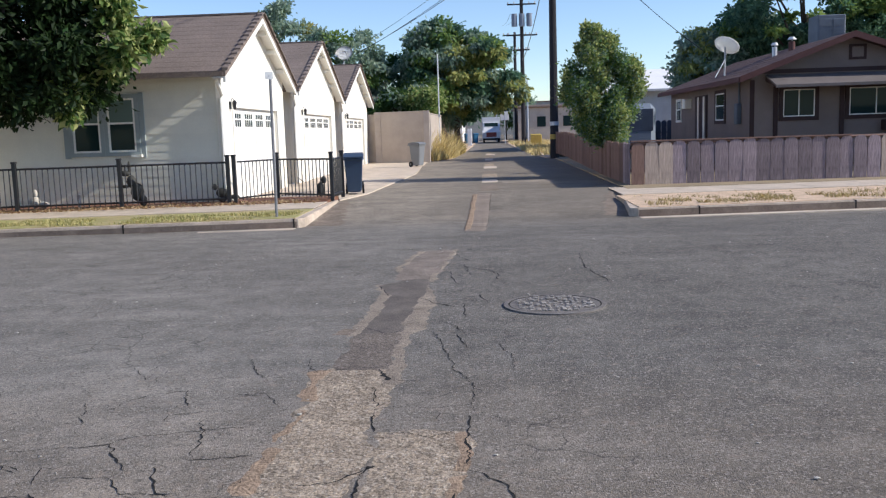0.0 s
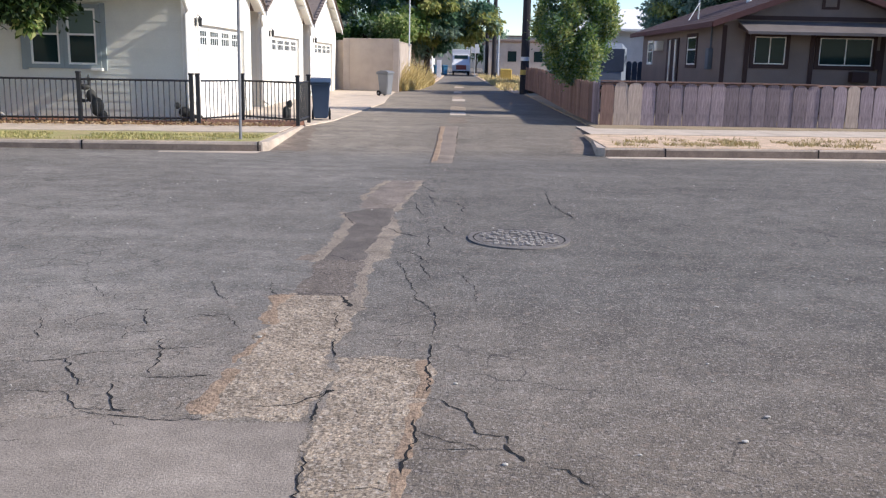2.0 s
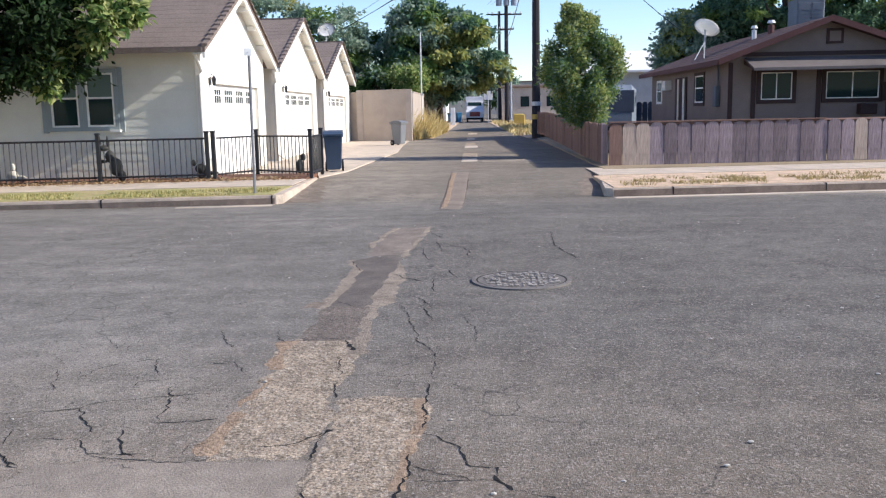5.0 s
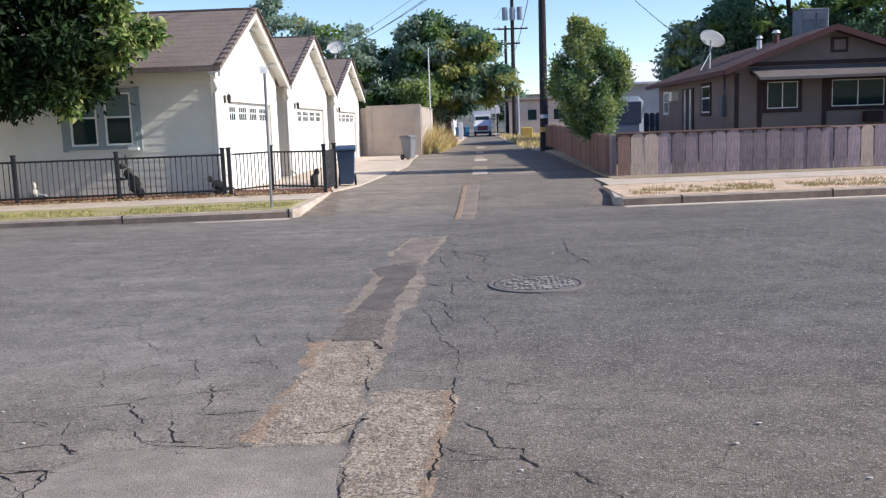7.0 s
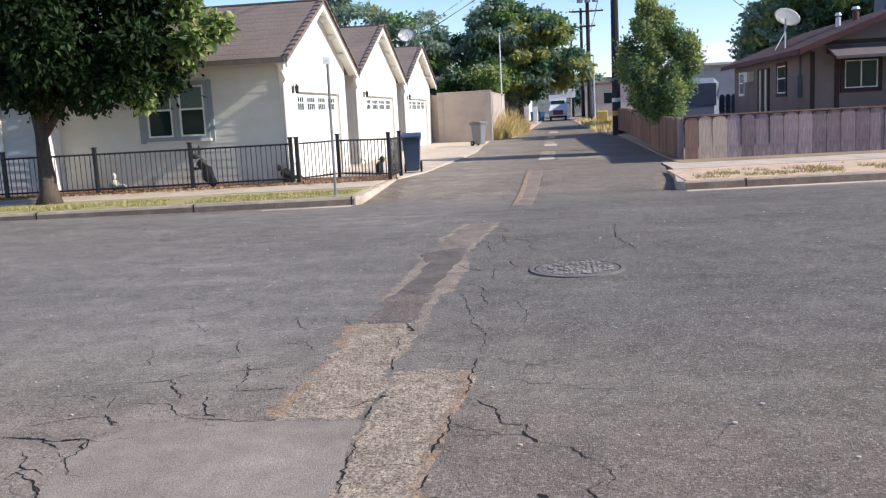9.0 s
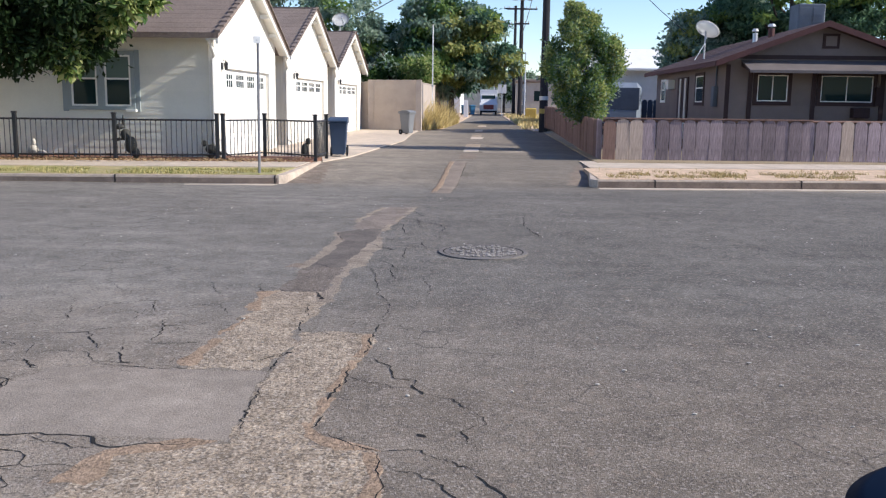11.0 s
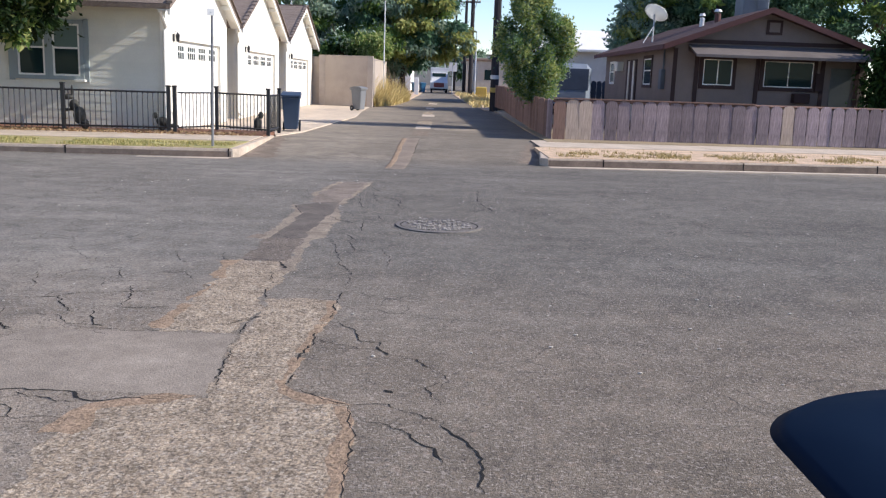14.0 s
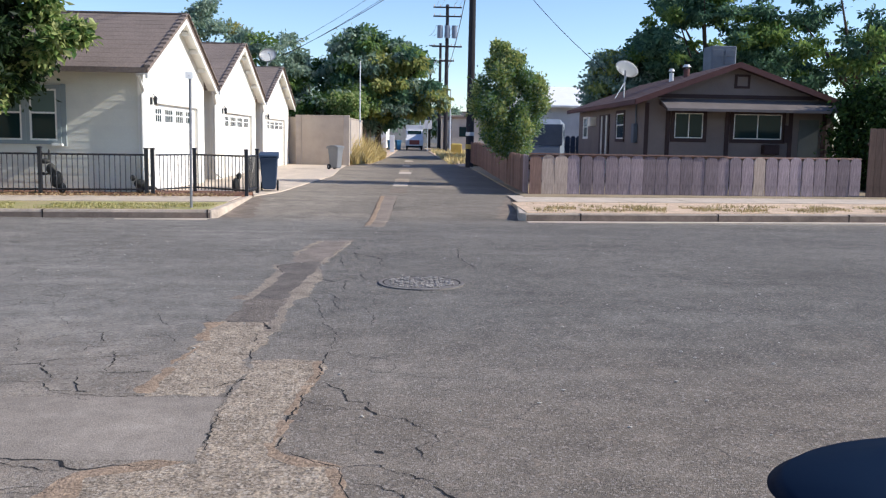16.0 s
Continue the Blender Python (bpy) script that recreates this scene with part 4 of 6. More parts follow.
def garage(y0, y1, d0, d1, back, label, south_mat, siding, APEX):
    g = thing("garage_house", label, "house", group="row of gabled garages")
    mid, over = (y0 + y1) / 2, 0.6
    half = (y1 - y0) / 2
    rise = (APEX - EAVE) / (half + over)
    top = lambda y: APEX - rise * abs(y - mid) - 0.13
    # front wall with the door opening
    DH = 2.32
    bm = slab_yz([(y0, 0), (d0, 0), (d0, DH), (d1, DH), (d1, 0), (y1, 0), (y1, top(y1)), (mid, top(mid)), (y0, top(y0))], FX - 0.18, FX)
    bmesh.ops.triangulate(bm, faces=[f for f in bm.faces if len(f.verts) > 4])
    part("front_wall", bm, STUCCO2, g)
    part("side_wall", box(back, FX - 0.182, y0, y0 + 0.16, 0, top(y0)), south_mat, g, "wall that faces the street")
    part("side_wall", box(back, FX - 0.182, y1 - 0.16, y1, 0, top(y1)), STUCCO, g)
    part("back_wall", slab_yz([(y0 + 0.162, 0), (y1 - 0.162, 0), (y1 - 0.162, top(y1)), (mid, top(mid)), (y0 + 0.162, top(y0))], back, back + 0.16), STUCCO, g)
    if siding:
        for i in range(14):
            z = 0.12 + i * 0.2
            if z + 0.2 < top(y0):
                part("siding_board", slab_yz([(y0 - 0.004, z + 0.2), (y0 - 0.011, z + 0.006), (y0 - 0.011, z), (y0 - 0.001, z)], back, FX - 0.02), SIDING, g)
    roof = part("roof", roof_slab(y0 - over, EAVE, mid, APEX, back - 0.3, FX + 0.3), SHINGLE, g, "brown shingle roof")
    part("roof_slope", roof_slab(mid, APEX, y1 + over, EAVE, back - 0.3, FX + 0.3), SHINGLE, g)
    part("ridge_cap", box(back - 0.3, FX + 0.3, mid - 0.1, mid + 0.1, APEX - 0.02, APEX + 0.025), SHINGLE, roof)
    # stepped tabs along the sunlit rake, rows of shingles
    for side, ya, yb in ((1, y0 - over, mid), (-1, y1 + over, mid)):
        n = 13
        for k in range(n):
            f0, f1 = k / n, (k + 1) / n
            a, b = ya + (yb - ya) * f0, ya + (yb - ya) * f1
            za, zb = EAVE + (APEX - EAVE) * f0, EAVE + (APEX - EAVE) * f1
            part("shingle_course", slab_yz([(a, za + 0.004), (b, zb + 0.004), (b, zb + 0.006), (a, za + 0.01)], back - 0.3, FX + 0.33), SHINGLE, roof)
        for k in range(n):
            f0, f1 = k / n, (k + 1.25) / n
            y_a, y_b = ya + (yb - ya) * f0, ya + (yb - ya) * min(1, f1)
            z_a, z_b = EAVE + (APEX - EAVE) * f0, EAVE + (APEX - EAVE) * min(1, f1)
            part("rake_tile", slab_yz([(y_a, z_a + 0.016), (y_b, z_b + 0.016), (y_b, z_b + 0.024), (y_a, z_a + 0.075)], FX + 0.22, FX + 0.36), SHINGLE, roof)
        part("rake_board", slab_yz([(ya, EAVE - 0.125), (yb, APEX - 0.125), (yb, APEX - 0.26), (ya, EAVE - 0.25)], FX + 0.24, FX + 0.3), TRIM_W, g, "white rake board")
        part("soffit", slab_yz([(ya, EAVE - 0.13), (yb, APEX - 0.13), (yb, APEX - 0.16), (ya, EAVE - 0.16)], FX + 0.002, FX + 0.238), TRIM_W, g)
        for q in (0.35, 0.62, 0.86):
            yy, zz = ya + (yb - ya) * q, EAVE + (APEX - EAVE) * q - 0.165
            part("lookout", box(FX + 0.003, FX + 0.237, yy - 0.05, yy + 0.05, zz - 0.12, zz), TRIM_W, g)
    part("eave_fascia", box(back - 0.3, FX + 0.236, y0 - over - 0.02, y0 - over + 0.02, EAVE - 0.12, EAVE - 0.02), SHINGLE, g, "shingle-brown eave edge")
    # strip added to block sunlight that slips behind the downspout
    part("corner_trim", box(FX - 0.12, FX + 0.02, y0 - 0.034, y0 - 0.013, 0.1, top(y0)), TRIM_W, g)
    part("downspout", sweep([(FX + 0.05, y0 - over + 0.05, EAVE - 0.16), (FX + 0.04, y0 - 0.08, EAVE - 0.5), (FX + 0.0, y0 - 0.07, EAVE - 0.6), (FX + 0.0, y0 - 0.07, 0.25), (FX + 0.2, y0 - 0.07, 0.1)], 0.045, 8), TRIM_W, g)
    # the sectional door
    dr = part("garage_door", box(FX - 0.12, FX - 0.08, d0, d1, 0, DH), DOOR_W, g, "white sectional garage door")
    rows, cols = 4, 8
    pw, ph = (d1 - d0 - 0.1) / cols, DH / rows
    for r in range(rows):
        for c in range(cols):
            a, z = d0 + 0.05 + c * pw, r * ph
            if r == rows - 1 and c % 2 == 0:
                part("pane", box(FX - 0.079, FX - 0.072, a + 0.07, a + 2 * pw - 0.28, z + 0.12, z + ph - 0.14), GLASS, dr)
                for q in range(5):
                    yy = a + 0.07 + (2 * pw - 0.35) * q / 4
                    part("muntin", box(FX - 0.078, FX - 0.062, yy - 0.016, yy + 0.016, z + 0.1, z + ph - 0.12), DOOR_W, dr)
                part("muntin", box(FX - 0.078, FX - 0.063, a + 0.07, a + 2 * pw - 0.28, z + ph * 0.49, z + ph * 0.55), DOOR_W, dr)
            elif r < rows - 1:
                part("panel", box(FX - 0.082, FX - 0.062, a + 0.05, a + pw - 0.05, z + 0.07, z + ph - 0.07, bevel=0.012), DOOR_W, dr)
    bm = box(FX - 0.01, FX + 0.025, d0 - 0.14, d0, 0, DH + 0.14)
    box(FX - 0.01, FX + 0.025, d1, d1 + 0.14, 0, DH + 0.14, bm=bm), box(FX - 0.01, FX + 0.025, d0, d1, DH, DH + 0.14, bm=bm)
    part("door_casing", bm, TRIM_W, g)
    # carriage lamp by the door
    lamp = part("wall_lamp", box(FX, FX + 0.03, d0 - 0.36, d0 - 0.24, 2.27, 2.45, bevel=0.008), IRON, g, "black carriage lamp")
    bm = tube((FX + 0.12, d0 - 0.3, 2.26), (FX + 0.12, d0 - 0.3, 2.42), 0.035, 0.055, 8)
    tube((FX + 0.12, d0 - 0.3, 2.422), (FX + 0.12, d0 - 0.3, 2.48), 0.065, 0.02, 8, bm=bm)
    part("lantern", bm, IRON, lamp)
    part("bracket", sweep([(FX + 0.02, d0 - 0.3, 2.4), (FX + 0.07, d0 - 0.3, 2.53), (FX + 0.12, d0 - 0.3, 2.48)], 0.012), IRON, lamp)
    return g


g1 = garage(20.05, 26.55, 21.0, 25.6, -13.4, "cream stucco gabled garage house with white door", SIDING, True, 4.84)
g2 = garage(28.2, 36.0, 29.6, 35.0, -16.0, "cream stucco gabled garage with white sectional door", STUCCO, False, 4.94)
g3 = garage(37.9, 46.2, 38.95, 44.7, -16.0, "cream stucco gabled garage at the row's end", STUCCO, False, 4.84)
window(g1, (-9.37, 20.01, 1.33), 0, 0.66, 1.25, TRIM_W, TRIM_G, trim=0.093, upper=GLASS_PALE)
window(g1, (-8.52, 20.01, 1.33), 0, 0.66, 1.25, TRIM_W, TRIM_G, trim=0.093, upper=GLASS_PALE)
part("outer_casing", box(-9.93, -9.8, 20.0, 20.046, 1.2, 2.7), TRIM_G, g1)
part("outer_casing", box(-8.09, -7.98, 20.0, 20.046, 1.2, 2.7), TRIM_G, g1)
part("sill", box(-8.3, -8.05, 19.88, 19.99, 1.2, 1.26), TRIM_W, g1, "white window ledge")
# wing further along the street
wing = thing("house_wing", "grey lap-sided house wing with a sunlit white end", "house")
part("core", box(-19, -12.1, 19.35, 26, 0, 2.95), WHITE_WALL, wing, "white end wall")
for i in range(14):
    z = 0.1 + i * 0.2
    part("siding_board", slab_yz([(19.345, z + 0.2), (19.325, z + 0.01), (19.325, z), (19.348, z)], -19, -12.17), SIDING_GREY, wing)
part("corner_board", box(-12.168, -12.05, 19.29, 19.44, 0, 2.95), TRIM_W, wing)
part("roof", slab_xz([(-12.05, 2.952), (-19.4, 2.952), (-19.4, 3.08), (-12.05, 3.08)], 19.0, 26), SHINGLE, wing)
window(wing, (-13.7, 19.31, 1.3), 0, 0.8, 1.2, TRIM_W, TRIM_W)

# ---- iron fence ----
fence = thing("iron_fence", "black iron picket fence with square capped posts", "fence")
POSTS = [(-14.6, 18.15), (-12.63, 18.35), (-10.48, 18.65), (-8.25, 19.02), (-5.9, 19.45), (-5.76, 19.47), (-5.06, 20.75), (-3.56, 19.72), (-3.5, 20.9)]


def fence_post(x, y):
    bm = box(x - 0.04, x + 0.04, y - 0.04, y + 0.04, 0.06, 1.16)
    box(x - 0.055, x + 0.055, y - 0.055, y + 0.055, 1.161, 1.2, bm=bm, bevel=0.01)
    part("post", bm, IRON, fence)


def fence_panel(a, b, owner, thin=1.0, gap=0.115):
    a, b = Vector((*a, 0)), Vector((*b, 0))
    d = b - a
    n = int(d.length / gap)
    for z in (0.2, 1.03):
        part("rail", tube((*a.xy, z), (*b.xy, z), 0.022 * thin, seg=4), IRON, owner)
    me = mesh_of(tube((0, 0, 0.14), (0, 0, 1.05), 0.0125 * thin, seg=4), "picket", IRON)
    for i in range(1, n):
        ob = part("picket", me, None, owner)
        ob.location = a + d * (i / n)


for x, y in POSTS:
    fence_post(x, y)
for i, j in ((0, 1), (1, 2), (2, 3), (3, 4), (6, 7), (7, 8)):
    fence_panel(POSTS[i], POSTS[j], fence)
gate = thing("iron_gate", "slim black iron garden gate standing ajar", "gate")
fence_panel((-5.7, 19.55), (-5.1, 20.65), gate, 0.9)

# ---- wooden fence ----
def plank_mesh(w, h, kind):
    """An upright plank: rounded dog-ear or square top, its face at y = 0."""
    c = 0.12 if kind else 0.012
    bm = slab_xz([(-w / 2, 0), (w / 2, 0), (w / 2, h - c), (w / 2 - c * 0.35, h - c * 0.3), (w / 2 - c, h), (-w / 2 + c, h), (-w / 2 + c * 0.35, h - c * 0.3), (-w / 2, h - c)], -0.012, 0.012)
    return bm


wf = thing("wooden_fence", "weathered mauve-grey plank fence with rounded tops", "fence")
PLANKS = [[mesh_of(plank_mesh(0.338 + 0.009 * k, 1.1 + 0.012 * (k % 3), 1), "plank", m) for k in range(4)] for m in (BOARD, BOARD_TAN, BOARD_BROWN)]
A, B = Vector((3.78, 22.72, 0.05)), Vector((13.65, 23.45, 0.09))
ang = math.degrees(math.atan2(B.y - A.y, B.x - A.x))
n = 27
rnd = random.Random(2)
for i in range(n):
    p = A + (B - A) * ((i + 0.5) / n)
    # plank 0 is brown: shadow at the fence corner is put into its colour
    kind = 1 if i in (1, 2, 18) else (2 if i == 0 else 0)
    ob = part("plank", PLANKS[kind][rnd.randrange(4)], None, wf)
    ob.matrix_local = pose(p.x, p.y + rnd.uniform(-0.012, 0.012), p.z - 0.03 + rnd.uniform(-0.012, 0.012), rnd.uniform(-0.8, 0.8), rnd.uniform(-0.5, 0.5), ang)
for z in (0.35, 1.05):
    part("rail", tube((A.x, A.y + 0.06, A.z + z), (B.x, B.y + 0.06, B.z + z), 0.04, seg=4), BOARD_BROWN, wf)
# added strip for the plank tops' edge line; the fence has no cap rail
part("cap_rail", box(0, 5.8, -0.035, 0.05, 1.1, 1.135), BOARD_BROWN, wf, "added dark strip along the plank tops").matrix_local = pose(A.x, A.y, A.z, 0, 0, ang)
wf2 = thing("alley_fence", "brown plank fence along the alley", "fence")
for i in range(67):
    y = 22.9 + 0.345 * i
    ob = part("plank", PLANKS[2 if i > 2 else 0][i % 4], None, wf2)
    ob.matrix_local = pose(3.76 - 0.004 * (y - 22) + rnd.uniform(-0.012, 0.012), y, 0.02 + 0.25 * min(1, max(0, (y - 26) / 14)), 0, rnd.uniform(-0.7, 0.7), -90)
part("rail", tube((3.83, 22.9, 0.9), (3.72, 45.9, 1.1), 0.04, seg=4), BOARD_BROWN, wf2)
wf3 = thing("tall_fence", "tall brown plank fence beside the hedge, darkened for shade", "fence")
tall = mesh_of(plank_mesh(0.2, 2.0, 0), "plank", BOARD_SHADED)
for i in range(16):
    part("plank", tall, None, wf3).matrix_local = pose(13.95 + 0.21 * i, 23.5 + 0.02 * i, 0.05, 0, 0, ang)
part("rail", tube((13.85, 23.56, 1.6), (17.2, 23.85, 1.6), 0.045, seg=4), BOARD_BROWN, wf3)

# ---- house on the right ----
hr = thing("bungalow", "taupe stucco bungalow with red-brown roof and dark trim", "house")
X0, X1, Y0, Y1, RM = 8.62, 15.3, 28.85, 41.3, 11.66
EL, ER, RA = (8.12, 2.99), (15.8, 2.87), 4.29       # both eaves as place and height, the ridge height
top_r = lambda x: float(np.interp(x, (EL[0], RM, ER[0]), (EL[1], RA, ER[1]))) - 0.12
part("front_wall", slab_xz([(X0, 0), (X1, 0), (X1, top_r(X1)), (RM, top_r(RM)), (X0, top_r(X0))], Y0, Y0 + 0.18), STUCCO_R, hr)
part("side_wall", box(X0, X0 + 0.18, Y0 + 0.182, Y1, 0, top_r(X0)), STUCCO_R, hr)
part("side_wall", box(X1 - 0.18, X1, Y0 + 0.182, Y1, 0, top_r(X1)), STUCCO_R, hr)
part("back_wall", box(X0 + 0.182, X1 - 0.182, Y1 - 0.18, Y1, 0, top_r(X0)), STUCCO_R, hr)
for xe, RE in (EL, ER):
    sl = part("roof", slab_xz([(xe, RE), (RM, RA), (RM, RA - 0.1), (xe, RE - 0.1)], Y0 - 0.5, Y1 + 0.5), SHINGLE_RED, hr, "faded red-brown shingle slope")
    for k in range(9):
        f0, f1 = k / 9, (k + 1) / 9
        a, b = xe + (RM - xe) * f0, xe + (RM - xe) * f1
        za, zb = RE + (RA - RE) * f0, RE + (RA - RE) * f1
        part("shingle_course", slab_xz([(a, za + 0.003), (b, zb + 0.003), (b, zb + 0.006), (a, za + 0.014)], Y0 - 0.5, Y1 + 0.5), SHINGLE_RED, sl)
    part("bargeboard", slab_xz([(xe, RE + 0.02), (RM, RA + 0.02), (RM, RA - 0.17), (xe, RE - 0.17)], Y0 - 0.56, Y0 - 0.502), TRIM_RED, hr, "red-brown bargeboard")
    part("eave_fascia", box(xe - 0.03, xe, Y0 - 0.5, Y1 + 0.5, RE - 0.16, RE), TRIM_RED, hr)
for x in (X0 + 0.03, 9.4, 11.5, 13.75, 14.95):
    part("trim_post", box(x - 0.07, x + 0.07, Y0 - 0.035, Y0 + 0.01, 0, 2.85 if x > 9 else 2.9), TRIM_BROWN, hr)
part("trim_band", slab_xz([(9.0, 3.09), (14.9, 3.09), (14.75, 3.1), (14.4, 3.22), (9.0, 3.22)], Y0 - 0.04, Y0 - 0.001), TRIM_BROWN, hr, "dark band under the gable")
part("gable_vent", box(11.68, 12.22, Y0 - 0.045, Y0 + 0.01, 3.45, 3.93), TRIM_BROWN, hr)
part("vent_screen", box(11.77, 12.13, Y0 - 0.052, Y0 - 0.046, 3.53, 3.85), STUCCO_R, hr)
aw = part("awning", slab_yz([(Y0 - 0.042, 3.05), (Y0 - 1.15, 2.69), (Y0 - 1.15, 2.64), (Y0 - 0.042, 3.0)], 9.05, 15.55), AWNING, hr, "long taupe shed awning over the front windows")
for x in (9.06, 15.51):
    part("awning_end", slab_yz([(Y0 - 0.05, 2.995), (Y0 - 1.13, 2.64), (Y0 - 1.13, 2.61), (Y0 - 0.05, 2.84)], x, x + 0.03), TRIM_BROWN, aw)
part("awning_lip", box(9.05, 15.55, Y0 - 1.18, Y0 - 1.152, 2.6, 2.69), AWNING, aw)
window(hr, (10.14, Y0 - 0.012, 1.7), 0, 1.0, 0.87, TRIM_W, TRIM_BROWN, "slide", trim=0.13, frame=0.034)
window(hr, (12.58, Y0 - 0.012, 1.7), 0, 1.7, 0.87, TRIM_W, TRIM_BROWN, "slide", trim=0.13, frame=0.034)
part("front_door", box(14.05, 14.75, Y0 - 0.03, Y0 + 0.01, 0.3, 2.4), DOOR_GREEN, hr, "grey-green front door")
part("wall_cooler", box(12.75, 13.3, Y0 - 0.3, Y0 - 0.001, 1.18, 1.52, bevel=0.02), TRIM_BROWN, hr, "brown window air conditioner")
part("mailbox", box(13.5, 13.72, Y0 - 0.14, Y0 - 0.036, 1.6, 2.2), TRIM_BROWN, hr)
window(hr, (X0 - 0.012, 32.6, 1.65), -90, 1.2, 0.98, TRIM_W, TRIM_BROWN, "sash", trim=0.12)
window(hr, (X0 - 0.012, 39.6, 1.7), -90, 0.9, 0.9, TRIM_W, TRIM_W, "sash", trim=0.06)
sd = part("side_door", box(X0 - 0.05, X0 - 0.001, 34.5, 36.4, 0.2, 2.65), TRIM_BROWN, hr, "dark side door standing in shade")
part("door_jamb", box(X0 - 0.09, X0 - 0.052, 34.75, 34.95, 0.2, 2.6), STUCCO, sd)
part("door_jamb", box(X0 - 0.09, X0 - 0.052, 35.7, 35.85, 0.2, 2.6), STUCCO, sd)
part("meter_box", box(X0 - 0.16, X0 - 0.001, 29.9, 30.25, 1.5, 2.2, bevel=0.02), STEEL_GREY, hr)
part("conduit", tube((X0 - 0.05, 30.05, 2.2), (X0 - 0.05, 30.05, 3.0), 0.03), STEEL_GREY, hr)
part("wall_box", box(X0 - 0.3, X0 - 0.001, 37.2, 37.7, 2.2, 2.6, bevel=0.02), STUCCO, hr)
ck = thing("roof_cooler", "grey sheet-metal evaporative cooler on the roof", "air cooler", (12.72, 33.6, 0))
part("cabinet", box(-0.5, 0.5, -0.5, 0.5, 3.7, 5.35, bevel=0.03), STEEL_GREY, ck)
for sx in (-0.25, 0.25):
    part("louvre_panel", box(sx - 0.21, sx + 0.21, -0.53, -0.502, 4.35, 5.2, bevel=0.01), STEEL_GREY, ck)
for k in range(5):
    part("louvre", box(-0.44, 0.44, -0.545, -0.531, 4.42 + 0.13 * k, 4.46 + 0.13 * k), STEEL_GREY, ck)
for dx, dy, r, h, m_, lb in ((11.0, 32.2, 0.11, 4.36, TRIM_RED, "rusty red flue pipe with a cap"), (10.65, 33.0, 0.09, 4.25, GALV, "galvanised vent pipe with a cap")):
    fl = thing("flue_pipe", lb, "vent pipe", (dx, dy, 0))
    part("pipe", tube((0, 0, 3.2), (0, 0, h), r), m_, fl)
    part("cap", tube((0, 0, h + 0.06), (0, 0, h + 0.16), r * 1.4, r * 0.9), WHITE_METAL, fl)
    part("cap_stay", tube((0, 0, h), (0, 0, h + 0.06), 0.02), GALV, fl)


def dish(at, r, rz, tilt, label, mast=0.6):
    """A satellite dish on a mast."""
    d = thing("satellite_dish", label, "satellite dish", at)
    bm = bmesh.new()
    rings = []
    for k in range(5):
        q = k / 4
        rings.append([bm.verts.new((r * q * math.cos(a) * 1.1, r * q * math.sin(a) * 0.78, 0.28 * r * q * q)) for a in (2 * math.pi * i / 28 for i in range(28))] if k else [bm.verts.new((0, 0, 0))])
    for i in range(28):
        bm.faces.new((rings[0][0], rings[1][i], rings[1][(i + 1) % 28]))
        for a, b in zip(rings[1:], rings[2:]):
            bm.faces.new((a[i], b[i], b[(i + 1) % 28], a[(i + 1) % 28]))
    bmesh.ops.solidify(bm, geom=bm.faces[:], thickness=0.02)
    refl = part("reflector", bm, WHITE_METAL, d, smooth=True)
    refl.matrix_local = pose(0, 0, mast, tilt, -18, rz)
    part("feed_arm", sweep([(0, -r * 0.95, 0.25 * r), (0, -r * 0.5, 0.75 * r), (0, 0, 0.9 * r)], 0.022), GALV, refl)
    part("feed_horn", tube((0, 0, 0.8 * r), (0, 0.02, 1.0 * r), 0.06), GALV, refl)
    part("mast", sweep([(0, 0.1, -0.02), (0, 0.06, mast * 0.6), (0, 0.03, mast)], 0.03), GALV, d)
    part("stay", sweep([(-0.4, -0.25, -0.08), (0, 0.06, mast * 0.55)], 0.016), GALV, d)
    return d


dish((8.25, 30.6, 3.18), 0.41, 148, 58, "white satellite dish on a bent roof mast", 0.95)
dish((-6.8, 43.5, 4.55), 0.42, 30, 75, "white satellite dish on the garage roof", 0.95)

# ---- bins ----
def wheelie_bin(at, rz, mat, lid_mat, label, h=1.02):
    b = thing("wheeled_bin", label, "rubbish bin", at, rz)
    bm = bmesh.new()
    lo = [bm.verts.new((x * 0.22, y * 0.25, 0.06)) for x, y in ((-1, -1), (1, -1), (1, 1), (-1, 1))]
    hi = [bm.verts.new((x * 0.29, y * 0.35, h * 0.92)) for x, y in ((-1, -1), (1, -1), (1, 1), (-1, 1))]
    bm.faces.new(lo[::-1]), bm.faces.new(hi)
    for k in range(4):
        bm.faces.new((lo[k], lo[(k + 1) % 4], hi[(k + 1) % 4], hi[k]))
    bmesh.ops.bevel(bm, geom=bm.edges[:], offset=0.03, segments=2, affect="EDGES")
    part("tub", bm, mat, b)
    part("rim", box(-0.32, 0.32, -0.38, 0.38, h * 0.87, h * 0.91, bevel=0.012), mat, b)
    part("lid", slab_yz([(-0.4, h * 0.925), (0.42, h * 0.925), (0.4, h * 0.97), (0.1, h + 0.03), (-0.2, h + 0.02), (-0.4, h * 0.96)], -0.32, 0.32), lid_mat, b)
    part("handle", tube((-0.25, 0.46, h * 0.9), (0.25, 0.46, h * 0.9), 0.018), mat, b)
    for s in (-0.27, 0.27):
        wh = part("wheel", tube((s - 0.03, 0.27, 0.12), (s + 0.03, 0.27, 0.12), 0.12, seg=18), RUBBER, b)
        part("hub", tube((s - 0.035, 0.27, 0.12), (s + 0.035, 0.27, 0.12), 0.05, seg=12), mat, wh)
    return b


